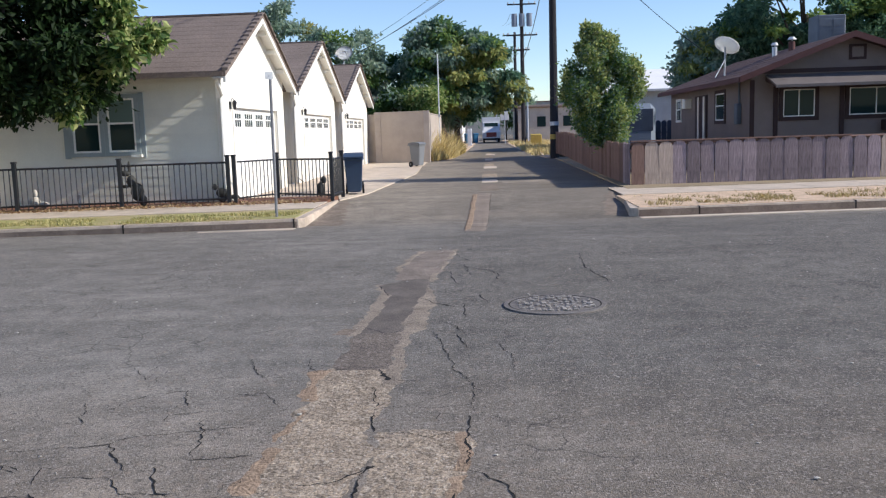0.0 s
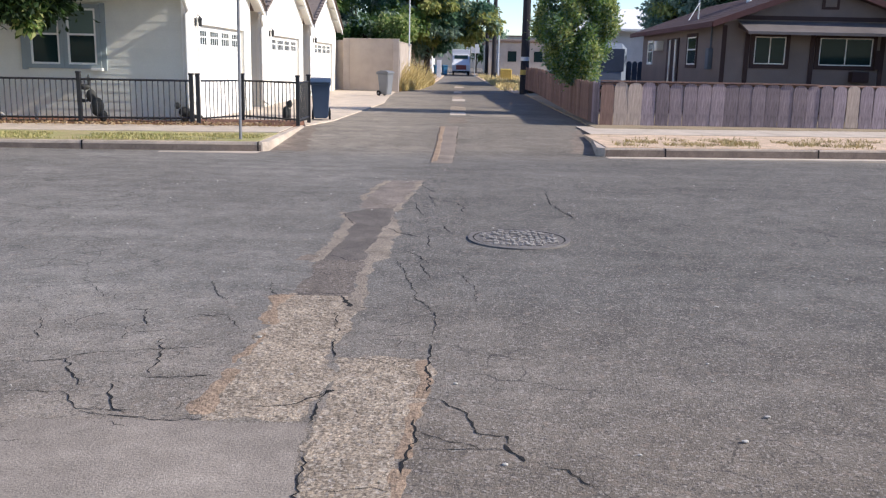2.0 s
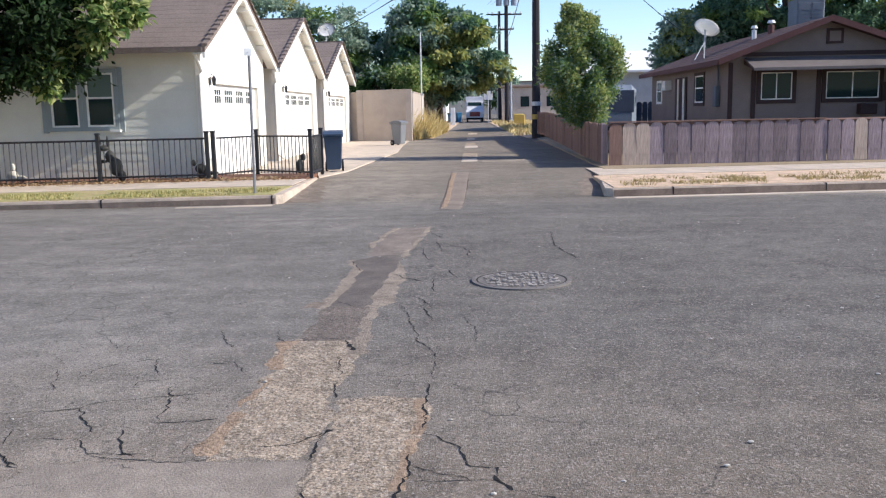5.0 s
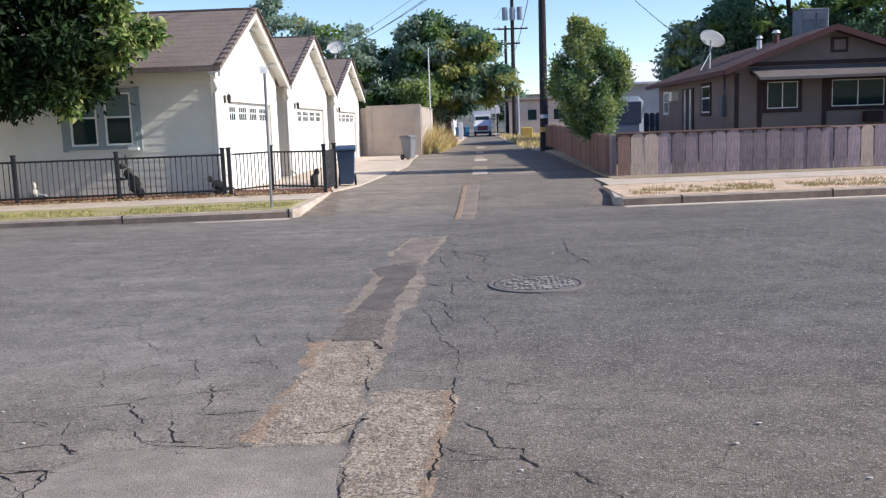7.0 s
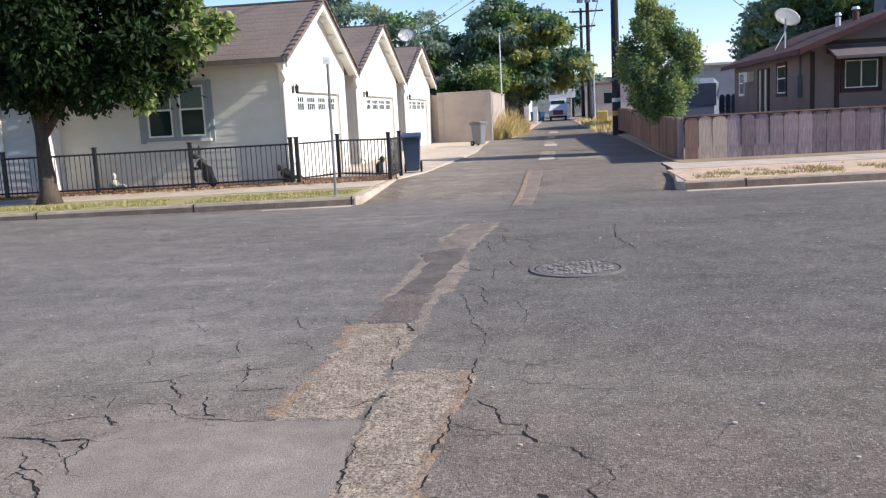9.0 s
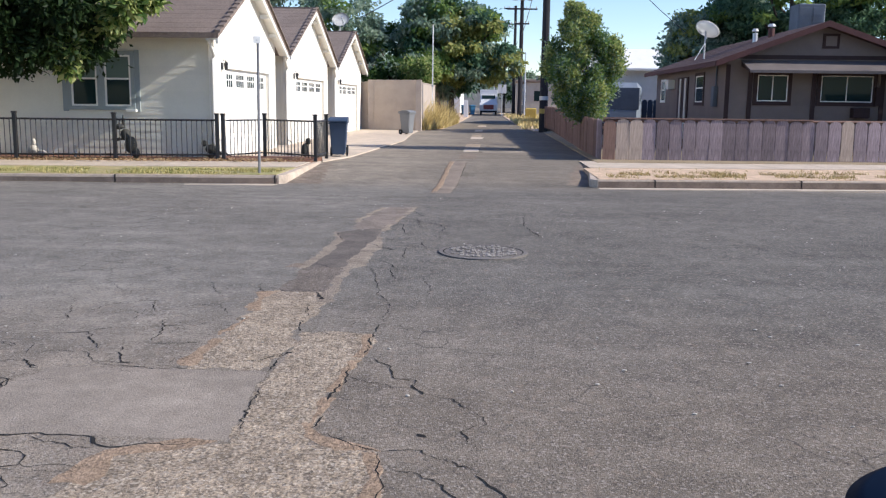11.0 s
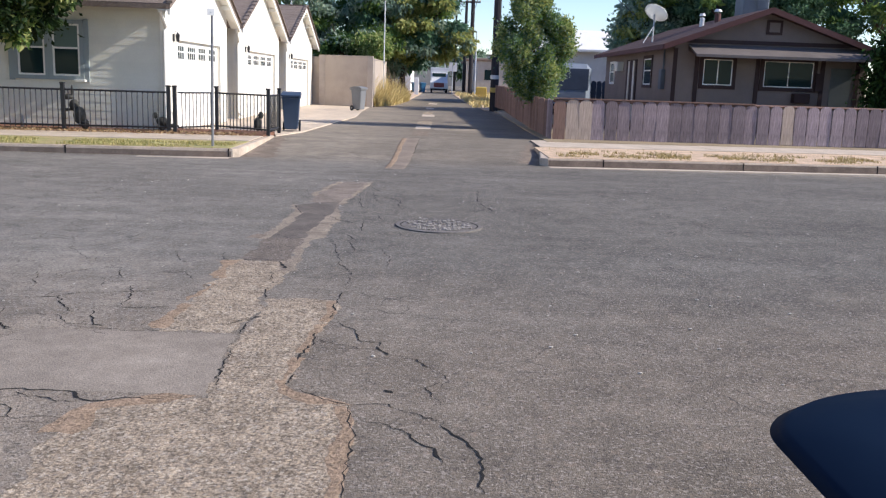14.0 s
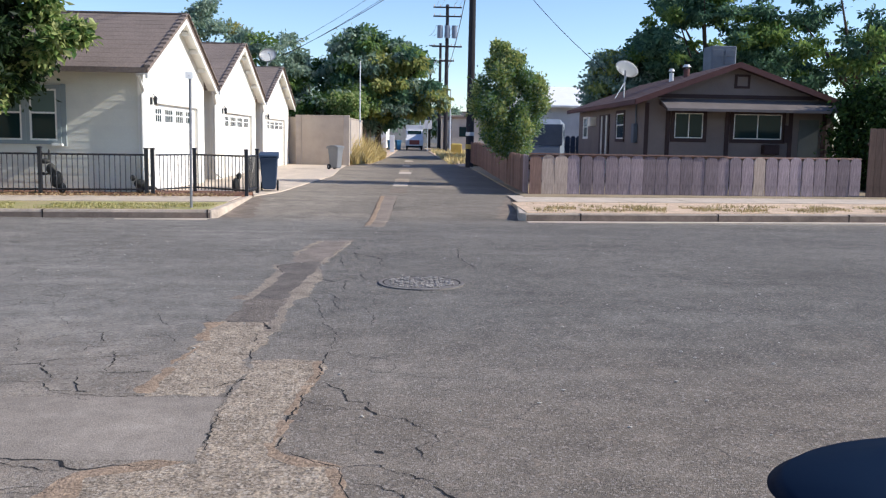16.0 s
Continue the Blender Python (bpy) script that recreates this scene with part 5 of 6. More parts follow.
for x_, y_, lb_ in ((-3.42, 22.35, "dark navy wheeled bin beside the iron fence"), (-3.6, 23.6, "navy wheeled bin behind the first one")):
    wheelie_bin((x_, y_, 0.03), 6, BIN_NAVY, BIN_NAVY, lb_).scale = (0.8, 1, 1)
wheelie_bin((-3.05, 39.6, 0.03), 60, BIN_GREY, BIN_GREY, "grey wheeled bin on the concrete apron", 1.08).scale = (0.85, 0.8, 1)

# ---- block wall ----
bw = thing("block_wall", "tan rendered block wall with a capped edge", "wall")
def wall_run(a, b, h):
    a, b = Vector((*a, 0)), Vector((*b, 0))
    L, an = (b - a).length, math.degrees(math.atan2(b.y - a.y, b.x - a.x))
    part("run", box(0, L, -0.1, 0.1, 0, h), BLOCK, bw).matrix_local = pose(a.x, a.y, 0, 0, 0, an)
    part("coping", box(-0.02, L + 0.02, -0.13, 0.13, h, h + 0.06, bevel=0.01), BLOCK, bw).matrix_local = pose(a.x, a.y, 0, 0, 0, an)
wall_run((-7.2, 46.9), (-5.6, 46.4), 2.5)
wall_run((-5.55, 46.3), (-3.0, 45.6), 2.6)
wall_run((-2.98, 45.7), (-2.75, 55), 2.5)
for x, y in ((-5.58, 46.3), (-2.98, 45.6)):
    part("pier", box(x - 0.16, x + 0.16, y - 0.16, y + 0.16, 0, 2.66, bevel=0.01), BLOCK, bw)
ap = thing("antenna_mast", "thin white antenna mast behind the wall", "mast", (-2.55, 50.5, 0))
part("mast", tube((0, 0, 0.0), (0, 0, 5.9), 0.035), WHITE_METAL, ap)
part("bracket", box(-0.06, 0.06, -0.06, 0.06, 2.4, 2.5), GALV, ap)

# ---- street sign, its plate narrowed to fit the camera's view ----
sg = thing("street_sign", "thin steel sign post with a white plate narrowed to fit the camera's view", "street sign", (-4.02, 16.05, 0.05))
part("post", tube((0, 0, -0.1), (0.02, 0.0, 2.6), 0.028, seg=8), POST_STEEL, sg)
part("sign_plate", box(-0.075, 0.075, -0.008, 0.008, 2.6, 2.74, bevel=0.003), WHITE_METAL, sg).rotation_euler = (0, 0, 0.3)
part("bolt", tube((0, -0.02, 2.66), (0, 0.02, 2.66), 0.012, seg=6), GALV, sg)

# ---- poles and wires ----
def utility_pole(at, h, r, arms, label, cans=0):
    p = thing("utility_pole", label, "utility pole", at, group="line of utility poles")
    part("shaft", tube((0, 0, -0.3), (0, 0, h), r, r * 0.68, 12), POLE_WOOD, p)
    for z, half in arms:
        part("crossarm", box(-half, half, -0.2, -0.08, z - 0.07, z + 0.07), POLE_WOOD, p)
        for k in (-1, -0.55, 0.55, 1):
            part("insulator", tube((k * half * 0.93, -0.14, z + 0.07), (k * half * 0.93, -0.14, z + 0.27), 0.055, 0.035, 8), STONE_PALE, p)
    for k in range(cans):
        x = -0.75 + 0.75 * k
        part("transformer", tube((x, -0.36, h - 3.4), (x, -0.36, h - 2.15), 0.29, seg=14), BLUE_GREY, p)
    return p


near = utility_pole((3.62, 46.2, 0), 13.5, 0.225, [(12.4, 1.2)], "tall dark wooden utility pole by the alley fence")
for z0, z1, m_ in ((1.0, 1.25, YELLOW), (1.7, 1.9, GALV)):
    part("band", tube((0, 0, z0), (0, 0, z1), 0.235, seg=12), m_, near)
utility_pole((4.02, 92, 0), 15.2, 0.24, [(14.9, 1.46), (14.0, 1.45), (10.95, 1.55), (9.5, 0.75)], "wooden utility pole with crossarms and transformers", 3)
utility_pole((3.85, 108, 0), 12.95, 0.22, [(12.6, 1.4), (10.8, 0.9)], "distant wooden utility pole with crossarms")
utility_pole((3.3, 140, 0), 14, 0.2, [(13.2, 1.2)], "far wooden utility pole")
utility_pole((2.2, 170, 0), 13, 0.2, [(12.2, 1.2)], "slender wooden utility pole deep in the alley")


def wire(a, b, sag, r=0.016):
    a, b = Vector(a), Vector(b)
    pts = [a.lerp(b, i / 14) - Vector((0, 0, sag * 4 * (i / 14) * (1 - i / 14))) for i in range(15)]
    tagged(new("overhead_wire", mesh_of(sweep(pts, r, 5), "overhead_wire", IRON)), "thin black overhead wire sagging between poles", "wire", "overhead wires")


for x in (-1.1, -0.6, 0.6, 1.1):
    wire((3.62 + x, 46.1, 12.65), (4.02 + x, 91.9, 15.1), 0.7)
    wire((3.62 + x, 46.1, 12.65), (3.3 + x, -10, 13.2), 0.8)
    wire((4.02 + x, 91.9, 13.1), (3.5 + x, 107.9, 13.8), 0.3)
wire((3.6, 46.2, 12.0), (-6.7, 47.0, 5.75), 0.35, 0.016)
wire((3.6, 46.2, 12.9), (8.3, 34.0, 4.3), 0.5, 0.014)
wire((3.6, 46.2, 12.2), (-9.0, 60, 6.6), 0.4, 0.014)
wire((3.6, 46.2, 12.8), (-9.4, 60, 6.8), 0.4, 0.012)
wire((3.62, 46.0, 11.2), (4.0, 91.9, 8.4), 0.9, 0.03)

# ---- trees ----
def leaf_cloud(blobs, count, size, seed, droop=0.35, loose=0.47):
    """Many bent leaves scattered loosely about clumps, so that the crown has gaps and a ragged outline."""
    rnd = np.random.default_rng(seed)
    vols = np.array([b[3] * b[4] * b[5] for b in blobs]) ** 0.7
    pick = rnd.choice(len(blobs), count, p=vols / vols.sum())
    arr = np.array(blobs)[pick]
    d = rnd.normal(size=(count, 3))
    far = np.linalg.norm(d, axis=1)[:, None]
    c = arr[:, :3] + d * arr[:, 3:6] * loose
    out = d / far * 0.8 + rnd.normal(size=(count, 3)) * 0.8
    out[:, 2] -= droop
    out /= np.linalg.norm(out, axis=1)[:, None]
    side = np.cross(out, rnd.normal(size=(count, 3)))
    side /= np.linalg.norm(side, axis=1)[:, None]
    nrm = np.cross(out, side)
    ln = (size * (0.6 + 0.8 * rnd.random(count)))[:, None]
    v = np.stack([c, c + out * ln * 0.5 + side * ln * 0.26 + nrm * ln * 0.08, c + out * ln - nrm * ln * 0.06, c + out * ln * 0.5 - side * ln * 0.26 + nrm * ln * 0.08], 1).reshape(-1, 3)
    idx = np.arange(count)[:, None] * 4
    f = np.concatenate([idx + [0, 1, 2], idx + [0, 2, 3]], 1).reshape(-1, 3)
    me = bpy.data.meshes.new("crown")
    me.from_pydata(v.tolist(), [], f.tolist())
    return me


def shell(center, radii, n, r, seed, flat=0.6, low=-0.8):
    """Clumps near the outside of a rounded crown, with open places between them."""
    rnd = random.Random(seed)
    out = []
    while len(out) < n:
        d = Vector([rnd.gauss(0, 1) for _ in range(3)]).normalized()
        if d.z < low:
            continue
        q, k = r * rnd.uniform(0.6, 1.3), rnd.uniform(0.55, 1.0) ** 0.6
        out.append((center[0] + d.x * radii[0] * k, center[1] + d.y * radii[1] * k, center[2] + d.z * radii[2] * k, q, q, q * flat))
    return out


def blobs_in(center, radii, n, r, seed, flat=0.75, jitter=1.0):
    """Clumps scattered in a rounded crown."""
    rnd = random.Random(seed)
    out = []
    while len(out) < n:
        p = Vector([rnd.uniform(-1, 1) for _ in range(3)])
        if p.length > 1 or p.length < 0.25 * rnd.random():
            continue
        q = r * rnd.uniform(0.6, 1.35)
        out.append((center[0] + p.x * radii[0], center[1] + p.y * radii[1], center[2] + p.z * radii[2], q, q, q * flat))
    return out


def tree(name, at, height, r, blobs, leaves, size, mats, label, seed, limbs=7, lean=(0, 0), bark=None, sided=0.0, mixed=False, loose=0.47, droop=0.35):
    t = thing(name, label, "tree", at)
    top = Vector((lean[0], lean[1], height))
    trunk = sweep([(0, 0, -0.1), (0.02, 0.01, 0.25), (top.x * 0.3, top.y * 0.3, height * 0.4), (top.x, top.y, height)], lambda f: r * (1.35 - 0.35 * min(1, f * 6)) * (1 - 0.62 * f), 12)
    bark = bark or BARK
    part("trunk", trunk, bark, t, smooth=True)
    rnd = random.Random(seed)
    for k in range(limbs):
        b = blobs[rnd.randrange(len(blobs))]
        f = rnd.uniform(0.45, 0.95)
        a = Vector((top.x * f, top.y * f, height * f))
        e = Vector(b[:3])
        m = a.lerp(e, 0.5) + Vector((0, 0, 0.25))
        part("limb", sweep([a, m, e], lambda q: r * 0.42 * (1 - 0.75 * q), 6), bark, t, smooth=True)
    order = blobs[:]
    if not sided:
        rnd.shuffle(order)
    else:
        order.sort(key=lambda q: q[0] + rnd.gauss(0, sided))
    first = 0
    for k, (mat, w) in enumerate(mats):
        last = len(order) if k == len(mats) - 1 else first + max(1, round(w * len(order)))
        me = leaf_cloud(order if mixed else order[first:last], int(leaves * w), size, seed + 7 * k, droop, loose)
        me.materials.append(mat)
        part("crown", me, None, t)
        first = last
    return t


# street tree before the first house
# second group is an added overhang, out of view, that shades the crown below
B1 = blobs_in((-0.1, 0.0, 4.15), (3.1, 2.6, 1.75), 80, 0.6, 11) + blobs_in((1.7, -0.2, 6.2), (3.1, 2.8, 1.3), 44, 0.75, 12)
B1 += blobs_in((0.9, -0.2, 2.75), (1.5, 1.5, 0.75), 26, 0.42, 13) + blobs_in((2.55, 0, 3.3), (0.85, 1.2, 1.1), 20, 0.4, 14)
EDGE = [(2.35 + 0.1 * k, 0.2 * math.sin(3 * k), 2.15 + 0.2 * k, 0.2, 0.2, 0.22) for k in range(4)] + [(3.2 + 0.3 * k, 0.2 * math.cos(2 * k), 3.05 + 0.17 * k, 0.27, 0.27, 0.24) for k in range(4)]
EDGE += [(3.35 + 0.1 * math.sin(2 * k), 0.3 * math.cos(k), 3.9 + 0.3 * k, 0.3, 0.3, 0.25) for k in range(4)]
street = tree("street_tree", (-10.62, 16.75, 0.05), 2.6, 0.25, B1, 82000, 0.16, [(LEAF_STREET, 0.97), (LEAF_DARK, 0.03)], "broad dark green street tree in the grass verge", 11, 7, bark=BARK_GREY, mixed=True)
# edge clumps in brighter leaf colours stand in for sunlight on them
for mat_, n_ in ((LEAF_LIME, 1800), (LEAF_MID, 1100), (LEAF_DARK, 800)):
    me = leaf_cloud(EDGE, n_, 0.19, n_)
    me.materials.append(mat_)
    part("outer_leaves", me, None, street, "outer leaves in yellow-green, sunlight put into their colour")
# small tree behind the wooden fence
rnd = random.Random(21)
B2 = []
for k in range(125):
    z = rnd.uniform(1.2, 4.72)
    reach = float(np.interp(z, (1.1, 1.27, 1.69, 2.19, 2.86, 3.36, 3.94, 4.53, 4.8), (0.3, 0.5, 0.82, 1.1, 1.16, 1.05, 0.66, 0.22, 0.04)))
    an, q = rnd.uniform(0, 2 * math.pi), math.sqrt(rnd.uniform(0.1, 1))
    s_ = rnd.uniform(0.16, 0.32) * float(np.interp(z, (3.2, 4.7), (1.0, 0.5)))
    B2.append((reach * q * math.cos(an) + float(np.interp(z, (1.3, 1.7, 2.2, 2.9, 3.4, 3.9, 4.5, 4.86), (0.0, -0.15, -0.25, -0.12, -0.06, -0.18, -0.42, -0.5))), reach * q * math.sin(an), z, s_, s_, s_ * 1.1))
# tips at the top, sun side and at random; highlights are painted in
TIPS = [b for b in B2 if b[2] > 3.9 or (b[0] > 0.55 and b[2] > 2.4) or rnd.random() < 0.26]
small = tree("small_tree", (3.85, 28.0, 0.04), 2.6, 0.1, B2, 56000, 0.095, [(LEAF_DEEP, 0.2), (LEAF_MID, 0.55), (LEAF_BLUE, 0.25)], "bushy young green tree behind the plank fence", 21, 6, mixed=True, loose=0.5, droop=-0.1)
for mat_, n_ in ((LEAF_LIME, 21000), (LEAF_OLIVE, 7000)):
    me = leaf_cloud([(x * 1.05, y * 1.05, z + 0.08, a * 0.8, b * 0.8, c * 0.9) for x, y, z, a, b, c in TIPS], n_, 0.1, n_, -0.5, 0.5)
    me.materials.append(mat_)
    part("crown", me, None, small, "pale yellow-green tips, sun highlights put into their colour")
# large tree over the alley
B3 = shell((-0.2, 0, 5.8), (3.9, 3.4, 3.3), 120, 0.62, 31, 0.5) + shell((-2.9, -2, 3.4), (1.7, 1.5, 1.6), 26, 0.5, 32, 0.5) + shell((3.5, 0, 4.2), (1.2, 1.8, 1.2), 30, 0.48, 33, 0.5) + blobs_in((0.2, 0, 4.6), (3.0, 2.2, 2.6), 60, 0.6, 35, 0.6)
rnd = random.Random(34)
# sun-side clumps: yellow highlights are put into their leaf colour
SUN_SIDE = [b for b in B3 if b[0] > -0.8 and 2.8 < b[2] < 7.4 and rnd.random() < 0.42]
GREEN = [b for b in B3 if b not in SUN_SIDE]
big = tree("alley_tree", (-1.9, 62, 0.05), 5.0, 0.32, GREEN, 40000, 0.34, [(LEAF_BLUE, 0.42), (LEAF_DEEP, 0.23), (LEAF_MID, 0.35)], "large drooping green and yellow tree over the alley", 31, 16, bark=BARK_GREY, loose=0.52, droop=0.9)
for mat_, n_ in ((LEAF_OLIVE, 8500), (LEAF_YELLOW, 5000)):
    me = leaf_cloud(SUN_SIDE, n_, 0.34, n_, 0.9, 0.5)
    me.materials.append(mat_)
    part("crown", me, None, big, "drooping yellow-green sprays, partly sunlight put into their colour")

B4 = blobs_in((0.2, 0, 3.4), (1.15, 1.2, 1.0), 26, 0.42, 41)
tree("yard_tree", (-3.9, 56, 0.05), 2.4, 0.14, B4, 7000, 0.2, [(LEAF_LIME, 0.45), (LEAF_MID, 0.55)], "light green tree behind the block wall", 41, 5, mixed=True)
# trees beyond the garages
for k, (x, y, h, w, mats, lb) in enumerate((
        (-13.6, 62, 7.7, 2.0, [(LEAF_BLUE, 0.9), (LEAF_YELLOW, 0.1)], "grey-green tree beyond the garages"),
        (-9.5, 60, 6.2, 2.7, [(LEAF_BLUE, 0.8), (LEAF_MID, 0.2)], "rounded grey-green tree beyond the garages"),
        # next two trees: shade is put into their darker leaf mixes
        (-6.6, 66, 5.0, 3.2, [(LEAF_BLUE, 0.6), (LEAF_DARK, 0.4)], "green tree behind the wall, shade put into darker leaves"),
        (-5.6, 57, 2.9, 1.9, [(LEAF_DARK, 0.7), (LEAF_BLUE, 0.3)], "tree between garage and alley, shade put into dark leaves"),
        (-20, 66, 6.0, 3.4, [(LEAF_BLUE, 1.0)], "grey-green tree in the distance"))):
    bl = shell((0, 0, h), (w, w, h * 0.42), 52, 0.5, 50 + k, 0.55)
    tree("background_tree", (x, y, 0), h * 0.9, 0.2, bl, 7500, 0.3, mats, lb, 50 + k, 8, bark=BARK_GREY, loose=0.55, droop=0.5)
# trees behind the bungalow
for k, (x, y, h, w, n_, mats, lb) in enumerate((
        (11.6, 47, 4.5, 1.5, 7000, [(LEAF_BLUE, 0.7), (LEAF_OLIVE, 0.3)], "small grey-green tree behind the bungalow"),
        (14.2, 48, 5.2, 2.3, 11000, [(LEAF_DEEP, 0.7), (LEAF_BLUE, 0.3)], "dark green tree behind the bungalow"),
        (16.3, 46, 7.2, 4.1, 17000, [(LEAF_DEEP, 0.75), (LEAF_MID, 0.25)], "tall dark green tree behind the bungalow"),
        (23.4, 44, 7.0, 4.0, 8000, [(LEAF_DEEP, 0.7), (LEAF_MID, 0.3)], "spreading airy tree behind the bungalow"),
        (20.6, 47.5, 4.6, 2.6, 8000, [(LEAF_DEEP, 1.0)], "dense dark tree among the yard trees"),
        (29.5, 46, 7.0, 4.0, 8000, [(LEAF_DEEP, 1.0)], "dark green tree at the yard's end"))):
    bl = shell((0, 0, h), (w, w, h * 0.46), 74, 0.5, 70 + k, 0.5)
    if h > 5 and x < 20:
        bl += blobs_in((0, 0, h * 0.9), (w * 0.85, w * 0.8, h * 0.36), 40, 0.5, 170 + k, 0.6)
    tree("yard_tree", (x, y, 0), h * 0.95, 0.26, bl, int(n_ * (1.7 if x < 20 else 1.35)), 0.26, mats, lb, 70 + k, 18, bark=BARK_GREY, loose=0.5, droop=0.6)
B6 = [(x * 0.5 - 1.75, 0.6 * math.sin(x * 2 + z), z + 0.2 * math.sin(x * 3.1), 0.6, 0.6, 0.55) for x in range(13) for z in (0.5, 1.2, 1.9, 2.6, 3.15)]
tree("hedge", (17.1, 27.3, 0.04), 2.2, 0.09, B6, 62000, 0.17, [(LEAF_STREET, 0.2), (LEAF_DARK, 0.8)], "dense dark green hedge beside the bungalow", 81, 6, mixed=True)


# ---- weeds and litter ----
def blades(points, h, w, seed, lean=0.35):
    rnd = random.Random(seed)
    v, f = [], []
    for x, y, z, s in points:
        a, hh = rnd.uniform(0, 6.28), h * s * rnd.uniform(0.5, 1.2)
        dx, dy = math.cos(a) * w / 2, math.sin(a) * w / 2
        lx, ly = rnd.gauss(0, lean) * hh, rnd.gauss(0, lean) * hh
        i = len(v)
        v += [(x - dx, y - dy, z), (x + dx, y + dy, z), (x + dx * 0.7 + lx * 0.4, y + dy * 0.7 + ly * 0.4, z + hh * 0.6), (x - dx * 0.7 + lx * 0.4, y - dy * 0.7 + ly * 0.4, z + hh * 0.6), (x + lx, y + ly, z + hh)]
        f += [(i, i + 1, i + 2, i + 3), (i + 3, i + 2, i + 4)]
    me = bpy.data.meshes.new("blades")
    me.from_pydata(v, [], f)
    return me


def stuff(name, me, mat, label, category):
    me.materials.append(mat)
    return tagged(new(name, me), label, category, "", "stuff")


rnd = random.Random(9)
pts = []
for i in range(5200):
    y = rnd.uniform(46.5, 63)
    edge = float(np.interp(y, (46, 50, 63), (-2.75, -1.8, -1.35)))
    x = edge - abs(rnd.gauss(0, 0.55))
    pts.append((x, y, 0.04, 0.35 + min(1.0, (edge - x) * 1.1)))
stuff("dry_weeds", blades(pts, 1.15, 0.05, 9), STRAW, "tall straw-yellow dry weeds along the wall", "weeds")
pts = [(rnd.uniform(2.7, 7), rnd.uniform(50, 110), 0.03, rnd.uniform(0.3, 1)) for i in range(3500)]
stuff("dry_grass", blades(pts, 0.45, 0.06, 10), STRAW, "low dry yellow grass beside the alley", "grass")
pts = []
for i in range(17000):
    x = rnd.uniform(-16, -3.7)
    y = kerb_y(x) + rnd.uniform(0.18, 1.42)
    if noise.noise((x * 0.9, y * 1.6, 3)) > -0.15:
        pts.append((x, y, ZL, 1))
stuff("verge_grass", blades(pts, 0.065, 0.015, 11), GRASS, "thin yellow-green grass on the verge", "grass")
pts = []
for i in range(12000):
    x = rnd.uniform(3.2, 20)
    y = kerb_y(x) + rnd.gauss(1.1, 0.5)
    if noise.noise((x * 1.3, y * 1.6, 8)) > 0.0 and y > kerb_y(x) + 0.2:
        pts.append((x, y, ZR, 1))
stuff("verge_weeds", blades(pts, 0.085, 0.02, 12, 0.7), OLIVE_STRAW, "scattered dry grass tufts on the sandy verge", "grass")
lit = []
for i in range(1500):
    x = rnd.uniform(-14, -3.8)
    lit.append((x, kerb_y(x) + rnd.uniform(3.15, 4.3), 0.1, 1))
stuff("mulch_chips", blades(lit, 0.035, 0.05, 13, 1.5), DRY_LEAF, "loose bark chips in the bed", "mulch")
bt = thing("bare_shrub", "half-bare shrub among the dry weeds", "shrub", (-2.0, 55.5, 0.05))
for k in range(16):
    a, h = rnd.uniform(0, 6.28), rnd.uniform(1.2, 2.4)
    part("branch", sweep([(0.1 * math.cos(a), 0.1 * math.sin(a), 0), (0.35 * math.cos(a), 0.4 * math.sin(a), h * 0.5), (0.7 * math.cos(a), 0.9 * math.sin(a), h)], lambda q: 0.035 * (1 - 0.8 * q), 5), BARK, bt)

# ---- garden figures behind the fence: plain upright shapes ----
def figure(at, blocks, mat, label):
    bm = bmesh.new()
    for x, y, z, rx, ry, rz_ in blocks:
        bmesh.ops.create_icosphere(bm, subdivisions=2, radius=1, matrix=Matrix.Translation((x, y, z)) @ Matrix.Diagonal((rx, ry, rz_, 1)))
    ob = new("garden_figure", mesh_of(bm, "garden_figure", mat, True))
    ob.matrix_world = pose(*at)
    return tagged(ob, label, "garden figure", "garden figures")


figure((-8.0, 19.3, 0.1), [(0.02, 0, 0.32, 0.15, 0.16, 0.22), (-0.1, 0, 0.56, 0.12, 0.1, 0.15), (-0.24, 0, 0.75, 0.13, 0.07, 0.07), (-0.33, 0, 0.9, 0.03, 0.03, 0.14), (0.14, 0, 0.12, 0.1, 0.1, 0.13), (-0.14, 0, 0.9, 0.03, 0.03, 0.14), (-0.3, 0, 0.45, 0.14, 0.04, 0.04)], STONE_FIG, "dark weathered garden figure behind the pickets")
figure((-6.15, 19.75, 0.1), [(0, 0, 0.22, 0.15, 0.1, 0.12), (-0.17, 0, 0.36, 0.07, 0.06, 0.08), (0.22, 0, 0.12, 0.2, 0.06, 0.05), (0, 0, 0.06, 0.08, 0.08, 0.08)], STONE_FIG, "low dark garden figure by the corner post")
figure((-3.95, 20.4, 0.1), [(0, 0, 0.2, 0.1, 0.1, 0.18), (0.08, 0, 0.42, 0.07, 0.07, 0.09)], STONE_FIG, "small dark garden figure by the gate post")
figure((-10.3, 19.1, 0.1), [(0, 0, 0.16, 0.13, 0.1, 0.14), (0.02, 0, 0.36, 0.05, 0.05, 0.1), (0.2, 0, 0.1, 0.12, 0.08, 0.08)], STONE_PALE, "pale garden figure behind the pickets")
figure((-9.4, 19.4, 0.1), [(0, 0, 0.1, 0.04, 0.04, 0.12), (0, 0, 0.24, 0.03, 0.03, 0.06)], STONE_PALE, "small pale garden figure in the mulch")

